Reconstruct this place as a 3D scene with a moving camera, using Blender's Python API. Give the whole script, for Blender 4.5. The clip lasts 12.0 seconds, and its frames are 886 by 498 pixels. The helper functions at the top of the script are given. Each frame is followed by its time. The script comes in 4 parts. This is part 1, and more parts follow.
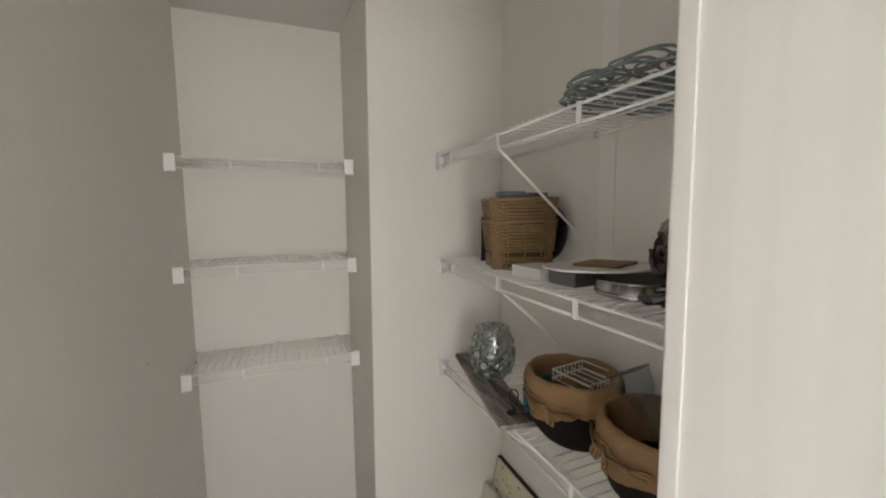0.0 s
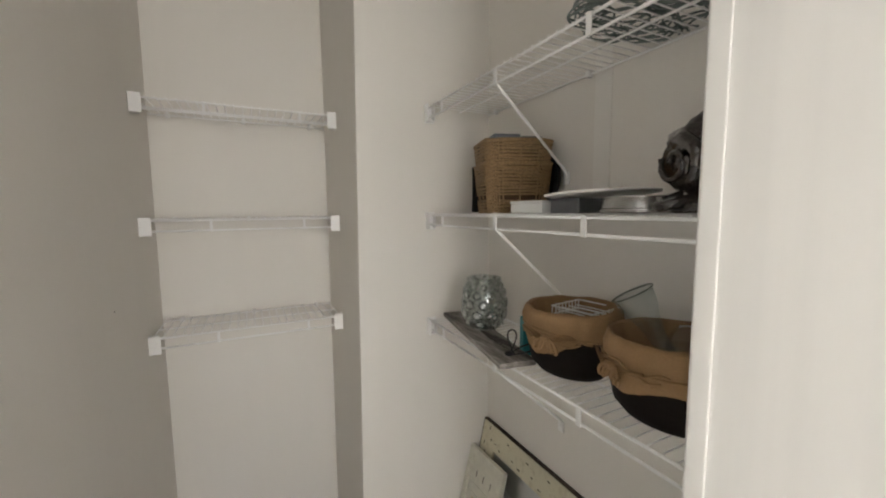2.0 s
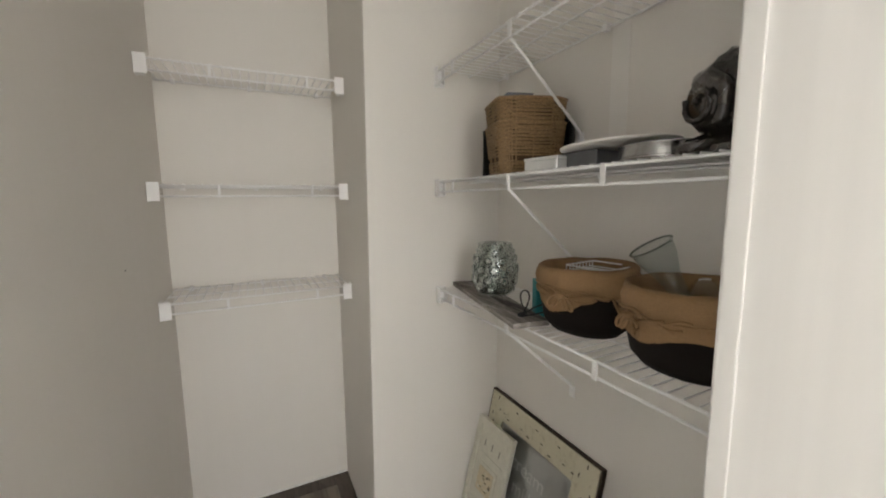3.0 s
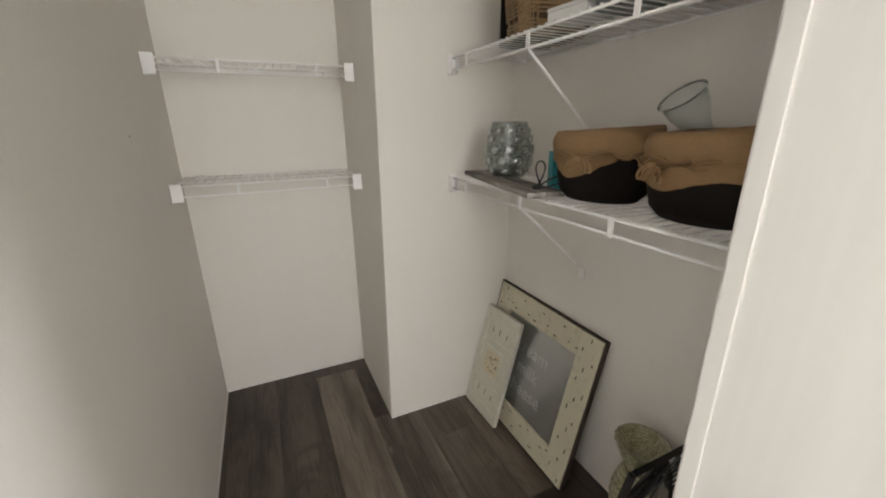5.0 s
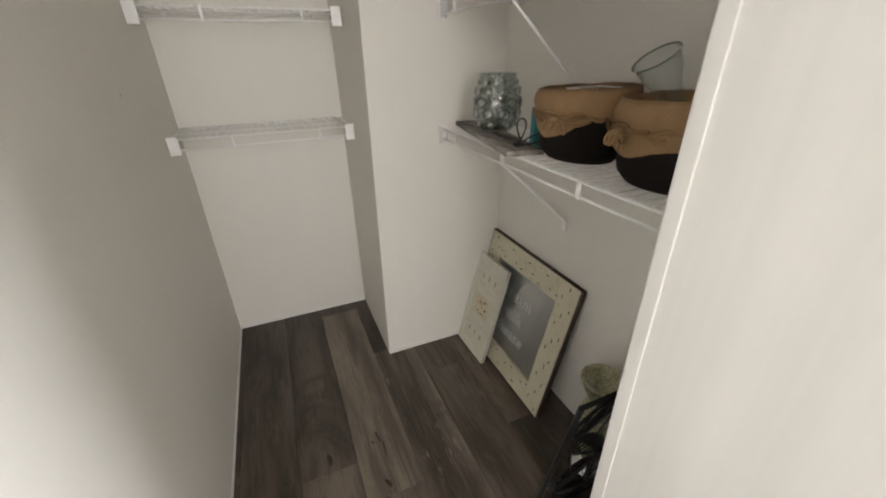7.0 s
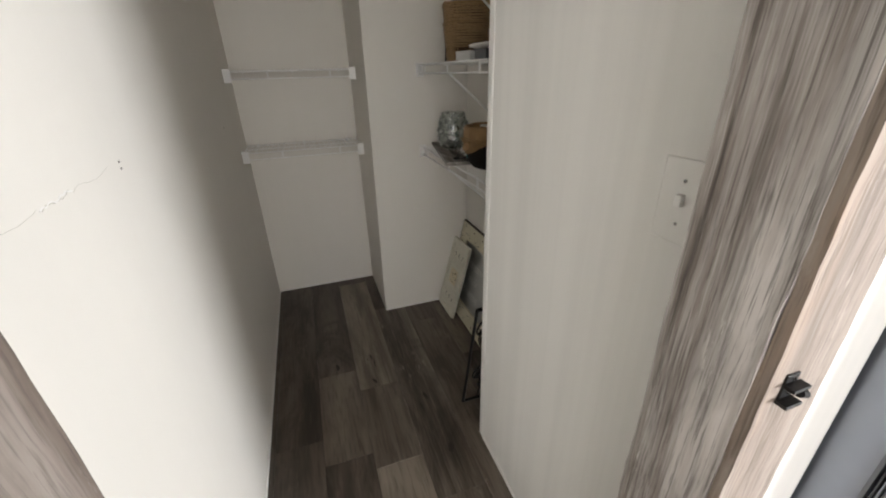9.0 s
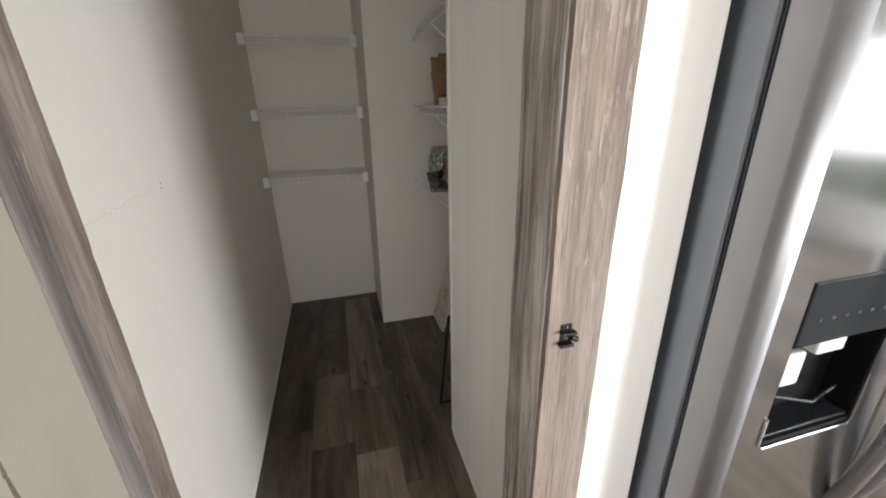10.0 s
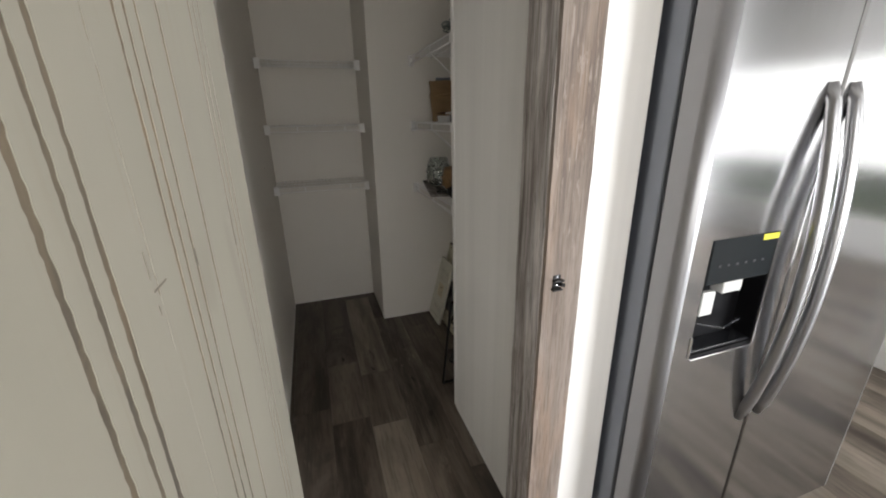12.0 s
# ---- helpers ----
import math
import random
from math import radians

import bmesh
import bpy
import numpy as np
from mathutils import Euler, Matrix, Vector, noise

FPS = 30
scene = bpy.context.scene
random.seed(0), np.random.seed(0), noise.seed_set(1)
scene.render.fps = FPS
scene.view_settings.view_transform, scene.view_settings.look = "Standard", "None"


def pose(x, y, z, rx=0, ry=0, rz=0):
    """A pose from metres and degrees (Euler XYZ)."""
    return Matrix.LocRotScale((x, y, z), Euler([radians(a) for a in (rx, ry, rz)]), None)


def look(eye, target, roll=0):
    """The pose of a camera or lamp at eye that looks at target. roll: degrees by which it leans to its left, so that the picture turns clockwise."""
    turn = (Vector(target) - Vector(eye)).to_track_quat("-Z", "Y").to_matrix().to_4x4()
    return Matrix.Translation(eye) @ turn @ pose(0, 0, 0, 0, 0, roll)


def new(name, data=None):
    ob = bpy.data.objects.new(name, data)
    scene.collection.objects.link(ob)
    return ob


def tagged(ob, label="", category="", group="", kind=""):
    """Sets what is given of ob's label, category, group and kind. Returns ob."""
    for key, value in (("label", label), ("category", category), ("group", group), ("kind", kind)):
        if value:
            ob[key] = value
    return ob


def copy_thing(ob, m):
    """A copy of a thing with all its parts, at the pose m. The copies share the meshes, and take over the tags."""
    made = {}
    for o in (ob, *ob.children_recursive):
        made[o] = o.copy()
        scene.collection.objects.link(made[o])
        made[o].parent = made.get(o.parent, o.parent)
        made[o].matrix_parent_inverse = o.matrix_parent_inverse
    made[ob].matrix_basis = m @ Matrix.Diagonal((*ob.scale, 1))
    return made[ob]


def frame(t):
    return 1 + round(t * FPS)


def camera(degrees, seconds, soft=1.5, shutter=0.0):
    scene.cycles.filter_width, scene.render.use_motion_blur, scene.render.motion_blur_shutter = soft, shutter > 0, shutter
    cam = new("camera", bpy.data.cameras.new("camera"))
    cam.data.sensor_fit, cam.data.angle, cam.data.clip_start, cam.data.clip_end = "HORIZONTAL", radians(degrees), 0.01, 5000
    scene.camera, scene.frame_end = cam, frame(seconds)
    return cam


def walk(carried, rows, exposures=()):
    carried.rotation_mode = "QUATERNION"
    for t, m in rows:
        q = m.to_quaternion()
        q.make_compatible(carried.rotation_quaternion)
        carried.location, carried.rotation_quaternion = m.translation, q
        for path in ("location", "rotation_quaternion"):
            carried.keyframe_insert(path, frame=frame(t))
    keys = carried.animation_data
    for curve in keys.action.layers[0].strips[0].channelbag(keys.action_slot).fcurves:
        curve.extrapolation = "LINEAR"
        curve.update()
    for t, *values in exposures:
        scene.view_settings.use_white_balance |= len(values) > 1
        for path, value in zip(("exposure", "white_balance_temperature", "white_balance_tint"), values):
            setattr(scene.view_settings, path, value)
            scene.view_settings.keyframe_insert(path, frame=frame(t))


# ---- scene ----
cam = camera(97.8, 12.0, 2.0)
PATH = [
    (0, (0.033, 0.124, 1.487), (0.769, 1.974, 1.296), -0.7),
    (0.5, (0.0, 0.137, 1.453), (0.823, 1.949, 1.262), -0.7),
    (1, (-0.027, 0.161, 1.406), (0.829, 1.958, 1.211), -0.7),
    (1.5, (-0.021, 0.165, 1.366), (0.853, 1.953, 1.167), -0.6),
    (2, (-0.033, 0.169, 1.33), (0.859, 1.948, 1.134), -0.5),
    (2.5, (-0.043, 0.185, 1.287), (0.842, 1.965, 1.075), -0.5),
    (4.5, (-0.064, 0.185, 1.168), (0.751, 1.942, 0.671), -0.5),
    (5, (-0.065, 0.181, 1.112), (0.732, 1.911, 0.502), -0.6),
    (5.5, (-0.055, 0.187, 1.071), (0.703, 1.885, 0.334), -0.8),
    (6, (-0.053, 0.191, 1.051), (0.673, 1.849, 0.202), -0.8),
    (6.5, (-0.043, 0.185, 1.069), (0.663, 1.828, 0.173), -0.9),
    (7, (-0.015, 0.118, 1.171), (0.681, 1.762, 0.27), -1.0),
    (7.2, (0.006, 0.049, 1.199), (0.7, 1.699, 0.307), -1.0),
    (8.8, (-0.032, -0.485, 1.285), (0.565, 1.228, 0.443), -0.7),
    (9, (-0.017, -0.532, 1.291), (0.562, 1.188, 0.452), -1.4),
    (9.5, (0.044, -0.669, 1.316), (0.577, 1.105, 0.561), -1.3),
    (10, (0.09, -0.801, 1.327), (0.572, 1.008, 0.624), -1.2),
    (10.5, (0.014, -0.851, 1.337), (0.475, 0.973, 0.658), -1.0),
    (11, (-0.08, -0.881, 1.328), (0.374, 0.951, 0.665), -0.9),
    (11.5, (-0.099, -0.962, 1.34), (0.365, 0.869, 0.682), -1.1),
    (12, (-0.085, -1.028, 1.349), (0.507, 0.769, 0.7), -1.1),
]
EXPOSURES = [(0.0, 1.70), (1.5, 1.77), (2.5, 1.83), (4.5, 1.88), (5.5, 1.90), (7.0, 1.88), (7.4, 1.75), (8.0, 1.45), (8.8, 1.15), (10.0, 0.55), (11.0, 0.35), (12.0, 0.22)]
walk(cam, [(t, look(eye, target, roll)) for t, eye, target, roll in PATH], EXPOSURES)

# ---- world, sun, large lights ----
world = bpy.data.worlds.new("sky")
scene.world = world
world.use_nodes = True
_n = world.node_tree.nodes
_sky = _n.new("ShaderNodeTexSky")
_sky.sky_type = "NISHITA"
_sky.sun_disc = False
_sky.sun_elevation = radians(48)
_sky.sun_rotation = radians(200)
_n["Background"].inputs["Strength"].default_value = 0.13
world.node_tree.links.new(_sky.outputs[0], _n["Background"].inputs["Color"])

sun = new("sun", bpy.data.lights.new("sun", "SUN"))
sun.data.energy, sun.data.angle, sun.data.color = 3.0, radians(0.5), (1.0, 0.95, 0.88)
sun.matrix_world = look((0, 0, 0), (0.34 * 0.67, 0.94 * 0.67, -0.743))


def window_lamp(name, eye, target, w, h, power, color):
    d = bpy.data.lights.new(name, "AREA")
    d.shape, d.size, d.size_y, d.energy, d.color = "RECTANGLE", w, h, power, color
    ob = new(name, d)
    ob.matrix_world = look(eye, target)
    return ob


window_lamp("patio_daylight", (3.4, -4.36, 1.12), (3.4, 0, 1.12), 1.35, 1.9, 240, (0.94, 0.965, 1.0))
window_lamp("side_daylight", (4.76, -2.6, 1.30), (0, -2.6, 1.30), 2.4, 0.95, 14, (1.0, 0.985, 0.97))
# added fill lamp at an unseen rear window, brightens the pantry
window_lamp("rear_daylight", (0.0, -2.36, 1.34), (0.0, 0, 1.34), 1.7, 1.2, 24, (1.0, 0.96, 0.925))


# ---- materials ----
class Nodes:
    """Small helper round one node material."""

    def __init__(self, name):
        self.m = bpy.data.materials.new(name)
        self.m.use_nodes = True
        self.t = self.m.node_tree
        self.b = self.t.nodes["Principled BSDF"]
        self.co = self.t.nodes.new("ShaderNodeTexCoord")

    def add(self, kind, **values):
        n = self.t.nodes.new(kind)
        for k, v in values.items():
            n.inputs[k.replace("_", " ")].default_value = v
        return n

    def link(self, a, b):
        self.t.links.new(a, b)

    def space(self, scale=(1, 1, 1), world_space=True, shift=False):
        mp = self.add("ShaderNodeMapping", Scale=scale)
        if world_space:
            g = self.t.nodes.new("ShaderNodeNewGeometry")
            self.link(g.outputs["Position"], mp.inputs["Vector"])
        else:
            self.link(self.co.outputs["Object"], mp.inputs["Vector"])
        if shift:
            info = self.t.nodes.new("ShaderNodeObjectInfo")
            mul = self.t.nodes.new("ShaderNodeVectorMath")
            mul.operation = "SCALE"
            mul.inputs[0].default_value = (37, 19, 53)
            self.link(info.outputs["Random"], mul.inputs["Scale"])
            self.link(mul.outputs[0], mp.inputs["Location"])
        return mp.outputs[0]

    def noise(self, vec, scale, detail=4.0, rough=0.55, distortion=0.0):
        n = self.add("ShaderNodeTexNoise", Scale=scale, Detail=detail, Roughness=rough, Distortion=distortion)
        self.link(vec, n.inputs["Vector"])
        return n.outputs["Fac"]

    def ramp(self, fac, stops):
        r = self.t.nodes.new("ShaderNodeValToRGB")
        e = r.color_ramp.elements
        while len(e) < len(stops):
            e.new(0.5)
        for el, (p, c) in zip(e, stops):
            el.position = p
            el.color = (*c, 1) if len(c) == 3 else c
        self.link(fac, r.inputs[0])
        return r.outputs[0]

    def mix(self, fac, a, b, mode="MIX"):
        n = self.t.nodes.new("ShaderNodeMix")
        n.data_type, n.blend_type = "RGBA", mode
        ins = [i for i in n.inputs if i.enabled]
        for sock, v in zip(ins, (fac, a, b)):
            if isinstance(v, (int, float)):
                sock.default_value = v
            elif isinstance(v, tuple):
                sock.default_value = (*v, 1)
            else:
                self.link(v, sock)
        return [o for o in n.outputs if o.enabled][0]

    def bump(self, height, strength, dist=0.002):
        b = self.add("ShaderNodeBump", Strength=strength, Distance=dist)
        self.link(height, b.inputs["Height"])
        self.link(b.outputs[0], self.b.inputs["Normal"])

    def done(self, color=None, rough=0.5, metal=0.0, **more):
        if isinstance(color, tuple):
            self.b.inputs["Base Color"].default_value = (*color, 1)
        elif color is not None:
            self.link(color, self.b.inputs["Base Color"])
        if isinstance(rough, (int, float)):
            self.b.inputs["Roughness"].default_value = rough
        else:
            self.link(rough, self.b.inputs["Roughness"])
        self.b.inputs["Metallic"].default_value = metal
        for k, v in more.items():
            self.b.inputs[k.replace("_", " ")].default_value = v
        return self.m


def painted(name, a, b, rough=0.6, streak=True, grain=900.0, bump=0.12, depth=0.07, bands=26):
    """Painted board: faint streaks, large soft blotches, fine grain."""
    n = Nodes(name)
    blot = n.noise(n.space((1, 1, 0.6)), 2.2, 3)
    st = n.noise(n.space((bands, bands, 0.3)) if streak else n.space((3, 3, 3)), 1.0, 3)
    c = n.mix(blot, a, b)
    c = n.mix(n.ramp(st, [(0.35, (0.0, 0.0, 0.0)), (0.7, (depth, depth, depth))]), c, tuple(x * 0.9 for x in b))
    n.bump(n.noise(n.space((1, 1, 1)), grain * 0.35, 3), bump, 0.001)
    return n.done(c, rough)


def plain(name, color, rough=0.5, metal=0.0, var=0.12, scale=30.0, bump=0.0, **more):
    n = Nodes(name)
    f = n.noise(n.space((1, 1, 1), False), scale, 4)
    c = n.mix(f, tuple(min(1, x * (1 + var)) for x in color), tuple(x * (1 - var) for x in color))
    if bump:
        n.bump(n.noise(n.space((1, 1, 1), False), scale * 4, 3), bump, 0.001)
    return n.done(c, rough, metal, **more)


def weathered(name, dark, mid, light, rough=0.75, along="z", fine=1.0, stretch=0.06, blotch=0.5, scrape=0.6, tint=None, grain=0.45):
    """Weathered or printed wood: broad tonal strips, long fibres, dark cracks, clustered pale scrapes."""
    n = Nodes(name)

    def aim(k):
        q = stretch * k
        return n.space({"z": (1, 1, q), "y": (1, q, 1), "x": (q, 1, 1)}[along], True, True)

    def mask(f, lo, hi, top):
        return n.ramp(f, [(lo, (0, 0, 0)), (hi, (top, top, top))])

    broad = n.noise(aim(0.55), 15 * fine, 2, 0.5, 0.25)
    streak = n.noise(aim(0.6), 52 * fine, 4, 0.62, 0.5)
    fibre = n.noise(aim(0.35), 190 * fine, 4, 0.6, 0.1)
    cloud = n.noise(aim(2.6), 9 * fine, 5, 0.65, 0.8)
    fleck = n.noise(aim(1.6), 60 * fine, 5, 0.7, 0.3)
    c = n.ramp(broad, [(0.36, dark), (0.46, mid), (0.56, tuple(0.65 * p + 0.35 * q for p, q in zip(mid, light))), (0.68, light)])
    if tint:
        c = n.mix(mask(n.noise(aim(2.2), 9 * fine, 3, 0.5, 0.5), 0.48, 0.64, 0.7), c, tint)
    c = n.mix(mask(streak, 0.53, 0.66, 0.4), c, light)
    c = n.mix(n.ramp(streak, [(0.34, (0.6, 0.6, 0.6)), (0.46, (0, 0, 0))]), c, dark)
    c = n.mix(mask(cloud, 0.46, 0.62, blotch), c, dark)
    c = n.mix(n.ramp(fibre, [(0.34, (grain,) * 3), (0.47, (0, 0, 0))]), c, tuple(x * 0.6 for x in dark))
    c = n.mix(mask(fibre, 0.54, 0.66, 0.5 * grain), c, light)
    patch = n.mix(1.0, mask(fleck, 0.56, 0.63, scrape), mask(n.noise(aim(2.0), 11 * fine, 2, 0.5, 0.4), 0.52, 0.60, 1.0), "MULTIPLY")
    c = n.mix(patch, c, tuple(min(1, 1.25 * x) for x in light))
    n.bump(n.mix(0.5, streak, fibre), 0.45, 0.0015)
    return n.done(c, rough)


M_WALL = painted("wall_vinyl", (0.765, 0.732, 0.677), (0.715, 0.682, 0.627), 0.62)
M_PART = painted("partition_vinyl", (0.83, 0.812, 0.778), (0.80, 0.782, 0.748), 0.5, depth=0.8, bands=17)
M_CEIL = painted("ceiling_paint", (0.75, 0.73, 0.70), (0.68, 0.66, 0.63), 0.85, False)
M_TRIM = painted("white_trim", (0.82, 0.80, 0.77), (0.77, 0.75, 0.72), 0.4)
M_KITCH = painted("kitchen_wall", (0.60, 0.59, 0.575), (0.55, 0.54, 0.525), 0.6)
M_DARKSTRIP = weathered("casing_grey", (0.062, 0.049, 0.041), (0.24, 0.205, 0.183), (0.60, 0.56, 0.535), fine=1.9, stretch=0.075, blotch=0.35, scrape=0.45, grain=0.6)
M_GREYPOST = weathered("casing_grey_brown", (0.09, 0.077, 0.070), (0.17, 0.152, 0.142), (0.30, 0.28, 0.27), fine=1.4, stretch=0.08, blotch=0.3)
M_TANSTRIP = weathered("casing_tan", (0.13, 0.099, 0.079), (0.20, 0.16, 0.132), (0.285, 0.243, 0.21), fine=1.7, stretch=0.085, blotch=0.4, scrape=0.5, tint=(0.265, 0.182, 0.128), grain=0.6)
M_BROWNSTRIP = weathered("casing_brown", (0.10, 0.076, 0.061), (0.165, 0.131, 0.109), (0.30, 0.26, 0.23), fine=1.4, stretch=0.12, blotch=0.35, scrape=0.9)
M_PLANKS = [
    weathered("plank_dark", (0.024, 0.0175, 0.0125), (0.058, 0.044, 0.033), (0.115, 0.091, 0.070), 0.45, "y", 0.62, 0.17, 0.75, 0.35),
    weathered("plank_mid", (0.040, 0.030, 0.0215), (0.098, 0.077, 0.058), (0.165, 0.133, 0.104), 0.45, "y", 0.62, 0.17, 0.5, 0.45),
    weathered("plank_pale", (0.10, 0.079, 0.059), (0.185, 0.153, 0.118), (0.24, 0.204, 0.163), 0.45, "y", 0.62, 0.17, 0.4, 0.25),
    weathered("plank_scraped", (0.022, 0.016, 0.0115), (0.064, 0.049, 0.036), (0.20, 0.165, 0.13), 0.45, "y", 0.7, 0.13, 0.8, 1.0),
]
M_KNOTWOOD = plain("plank_knot", (0.022, 0.016, 0.012), 0.6, 0, 0.4, 120)
M_SUBFLOOR = plain("seam_dark", (0.015, 0.013, 0.012), 0.9)
M_WIRE = plain("white_vinyl_wire", (0.84, 0.83, 0.81), 0.35, 0, 0.03)
M_PLASTIC = plain("white_plastic", (0.83, 0.82, 0.80), 0.45, 0, 0.03)
M_STEEL = Nodes("brushed_steel")
_f = M_STEEL.noise(M_STEEL.space((420, 420, 2)), 1.0, 3)
M_STEEL.bump(_f, 0.03, 0.0004)
M_STEEL = M_STEEL.done(M_STEEL.ramp(_f, [(0.3, (0.41, 0.41, 0.42)), (0.7, (0.46, 0.46, 0.47))]), 0.15, 1.0)
M_SATIN = plain("satin_steel", (0.42, 0.42, 0.43), 0.34, 1.0, 0.03)
M_DOOREDGE = plain("satin_door_edge", (0.35, 0.35, 0.36), 0.45, 1.0, 0.03)
M_CHARCOAL = plain("fridge_side_grey", (0.26, 0.278, 0.318), 0.30, 0.8, 0.05)
M_GASKET = plain("gasket_rubber", (0.045, 0.050, 0.060), 0.5, 0, 0.1)
M_BLACK = plain("black_plastic", (0.006, 0.006, 0.007), 0.5, 0, 0.1)
M_BLACK.node_tree.nodes["Principled BSDF"].inputs["Specular IOR Level"].default_value = 0.12
M_BLACKMETAL = plain("black_metal", (0.009, 0.0085, 0.0085), 0.42, 0.0, 0.2, 60, 0.15, Specular_IOR_Level=0.3)
M_MIRROR = plain("dim_mirror", (0.50, 0.51, 0.50), 0.40, 1.0, 0.05)
M_GLOSSBLACK = plain("black_gloss_panel", (0.02, 0.021, 0.024), 0.08, 0, 0.1)
M_PANEL = plain("control_panel", (0.018, 0.021, 0.023), 0.2, 0, 0.08, Specular_IOR_Level=0.1)
M_CHROME = plain("chrome", (0.72, 0.72, 0.73), 0.12, 1.0, 0.02)
M_YELLOW = plain("yellow_sticker", (0.75, 0.72, 0.02), 0.5)
M_GREYPRINT = plain("pale_print", (0.06, 0.06, 0.065), 0.6)
M_GREYPRINT.node_tree.nodes["Principled BSDF"].inputs["Specular IOR Level"].default_value = 0.06
M_DOORBACK = weathered("door_groove_wood", (0.075, 0.066, 0.052), (0.125, 0.105, 0.078), (0.20, 0.155, 0.10), stretch=0.25, scrape=0.3, tint=(0.25, 0.172, 0.095))


def door_paint():
    """Cream paint rubbed thin: faint vertical scratches, some bare streaks."""
    n = Nodes("distressed_cream_paint")
    vec = n.space((1, 1, 0.05))
    g = n.noise(vec, 90, 4, 0.6, 0.4)
    big = n.noise(n.space((1, 1, 0.35)), 6, 3, 0.5, 0.8)
    c = n.mix(big, (0.362, 0.342, 0.280), (0.298, 0.281, 0.230))
    c = n.mix(n.ramp(g, [(0.60, (0, 0, 0)), (0.74, (0.5, 0.5, 0.5))]), c, (0.30, 0.265, 0.20))
    kn = n.noise(n.space((3.2, 3.2, 0.9)), 3.2, 2, 0.4, 0.3)
    c = n.mix(n.ramp(kn, [(0.64, (0, 0, 0)), (0.76, (0.4, 0.4, 0.4))]), c, (0.20, 0.17, 0.13))
    n.bump(g, 0.25, 0.001)
    return n.done(c, 0.55)


M_DOORPAINT = door_paint()
M_CREAM = Nodes("distressed_cream_frame")
_v = M_CREAM.space((1, 1, 1), False)
M_CREAM = M_CREAM.done(M_CREAM.mix(M_CREAM.ramp(M_CREAM.noise(_v, 45, 4, 0.6, 0.5), [(0.55, (0, 0, 0)), (0.75, (0.7, 0.7, 0.7))]), (0.60, 0.56, 0.42), (0.42, 0.37, 0.25)), 0.65)
M_CREAM2 = plain("pale_panel_paint", (0.61, 0.59, 0.50), 0.65, 0, 0.16, 50, 0.2)
M_EDGE = plain("bare_dark_edge", (0.055, 0.037, 0.025), 0.8, 0, 0.4, 60, 0.3)
M_TILE = plain("ochre_tile", (0.58, 0.50, 0.34), 0.5, 0, 0.3, 80)
M_SLOT = plain("worn_slot", (0.06, 0.05, 0.035), 0.8)
M_LETTER = plain("frosted_letter", (0.60, 0.60, 0.585), 0.7)
M_WICKER = plain("wicker", (0.275, 0.175, 0.084), 0.65, 0, 0.75, 170, 0.4)
# much darker than the wicker: shade inside the baskets, painted
M_WICKERSHADE = plain("wicker_inside_shade", (0.07, 0.04, 0.018), 0.9)
M_SLATE = plain("slate_card", (0.13, 0.15, 0.18), 0.5)
M_WHITEBOX = plain("grey_white_card", (0.62, 0.62, 0.60), 0.55, 0, 0.05)
M_TIN = plain("tin", (0.52, 0.515, 0.50), 0.27, 1.0, 0.12)
M_TINDARK = plain("dark_tin", (0.16, 0.165, 0.175), 0.42, 0.8, 0.12)
M_TRAY = plain("pale_tray", (0.78, 0.76, 0.72), 0.45, 0, 0.06)
M_CORK = plain("cork", (0.28, 0.18, 0.10), 0.85, 0, 0.3, 120, 0.3)
M_BURLAP = Nodes("burlap")
_v = M_BURLAP.space((1, 1, 1), False)
_w = M_BURLAP.noise(M_BURLAP.space((60, 60, 900), False), 1.0, 2)
_w2 = M_BURLAP.noise(_v, 260, 3)
M_BURLAP.bump(_w2, 0.5, 0.0015)
M_BURLAP = M_BURLAP.done(M_BURLAP.mix(M_BURLAP.mix(0.5, _w, _w2), (0.185, 0.108, 0.048), (0.335, 0.205, 0.10)), 0.95)
M_DARKWEAVE = plain("dark_brown_weave", (0.0075, 0.005, 0.004), 0.85, 0, 0.4, 90, 0.4)
M_DARKWEAVE.node_tree.nodes["Principled BSDF"].inputs["Specular IOR Level"].default_value = 0.2
M_TEAL = plain("teal_card", (0.02, 0.19, 0.205), 0.5)
M_RUSTIC = weathered("rustic_board", (0.065, 0.055, 0.047), (0.235, 0.21, 0.185), (0.43, 0.40, 0.36), 0.8, "y", 1.8, 0.12, 0.6)
M_CORD = plain("black_cord", (0.01, 0.01, 0.01), 0.7)
M_GREENWIRE = plain("dark_green_cord", (0.17, 0.20, 0.188), 0.6, 0, 0.7, 30, 0.2)


def glass(name, color, rough=0.03, metal=0.0, trans=1.0):
    n = Nodes(name)
    return n.done(color, rough, metal, Transmission_Weight=trans, IOR=1.45)


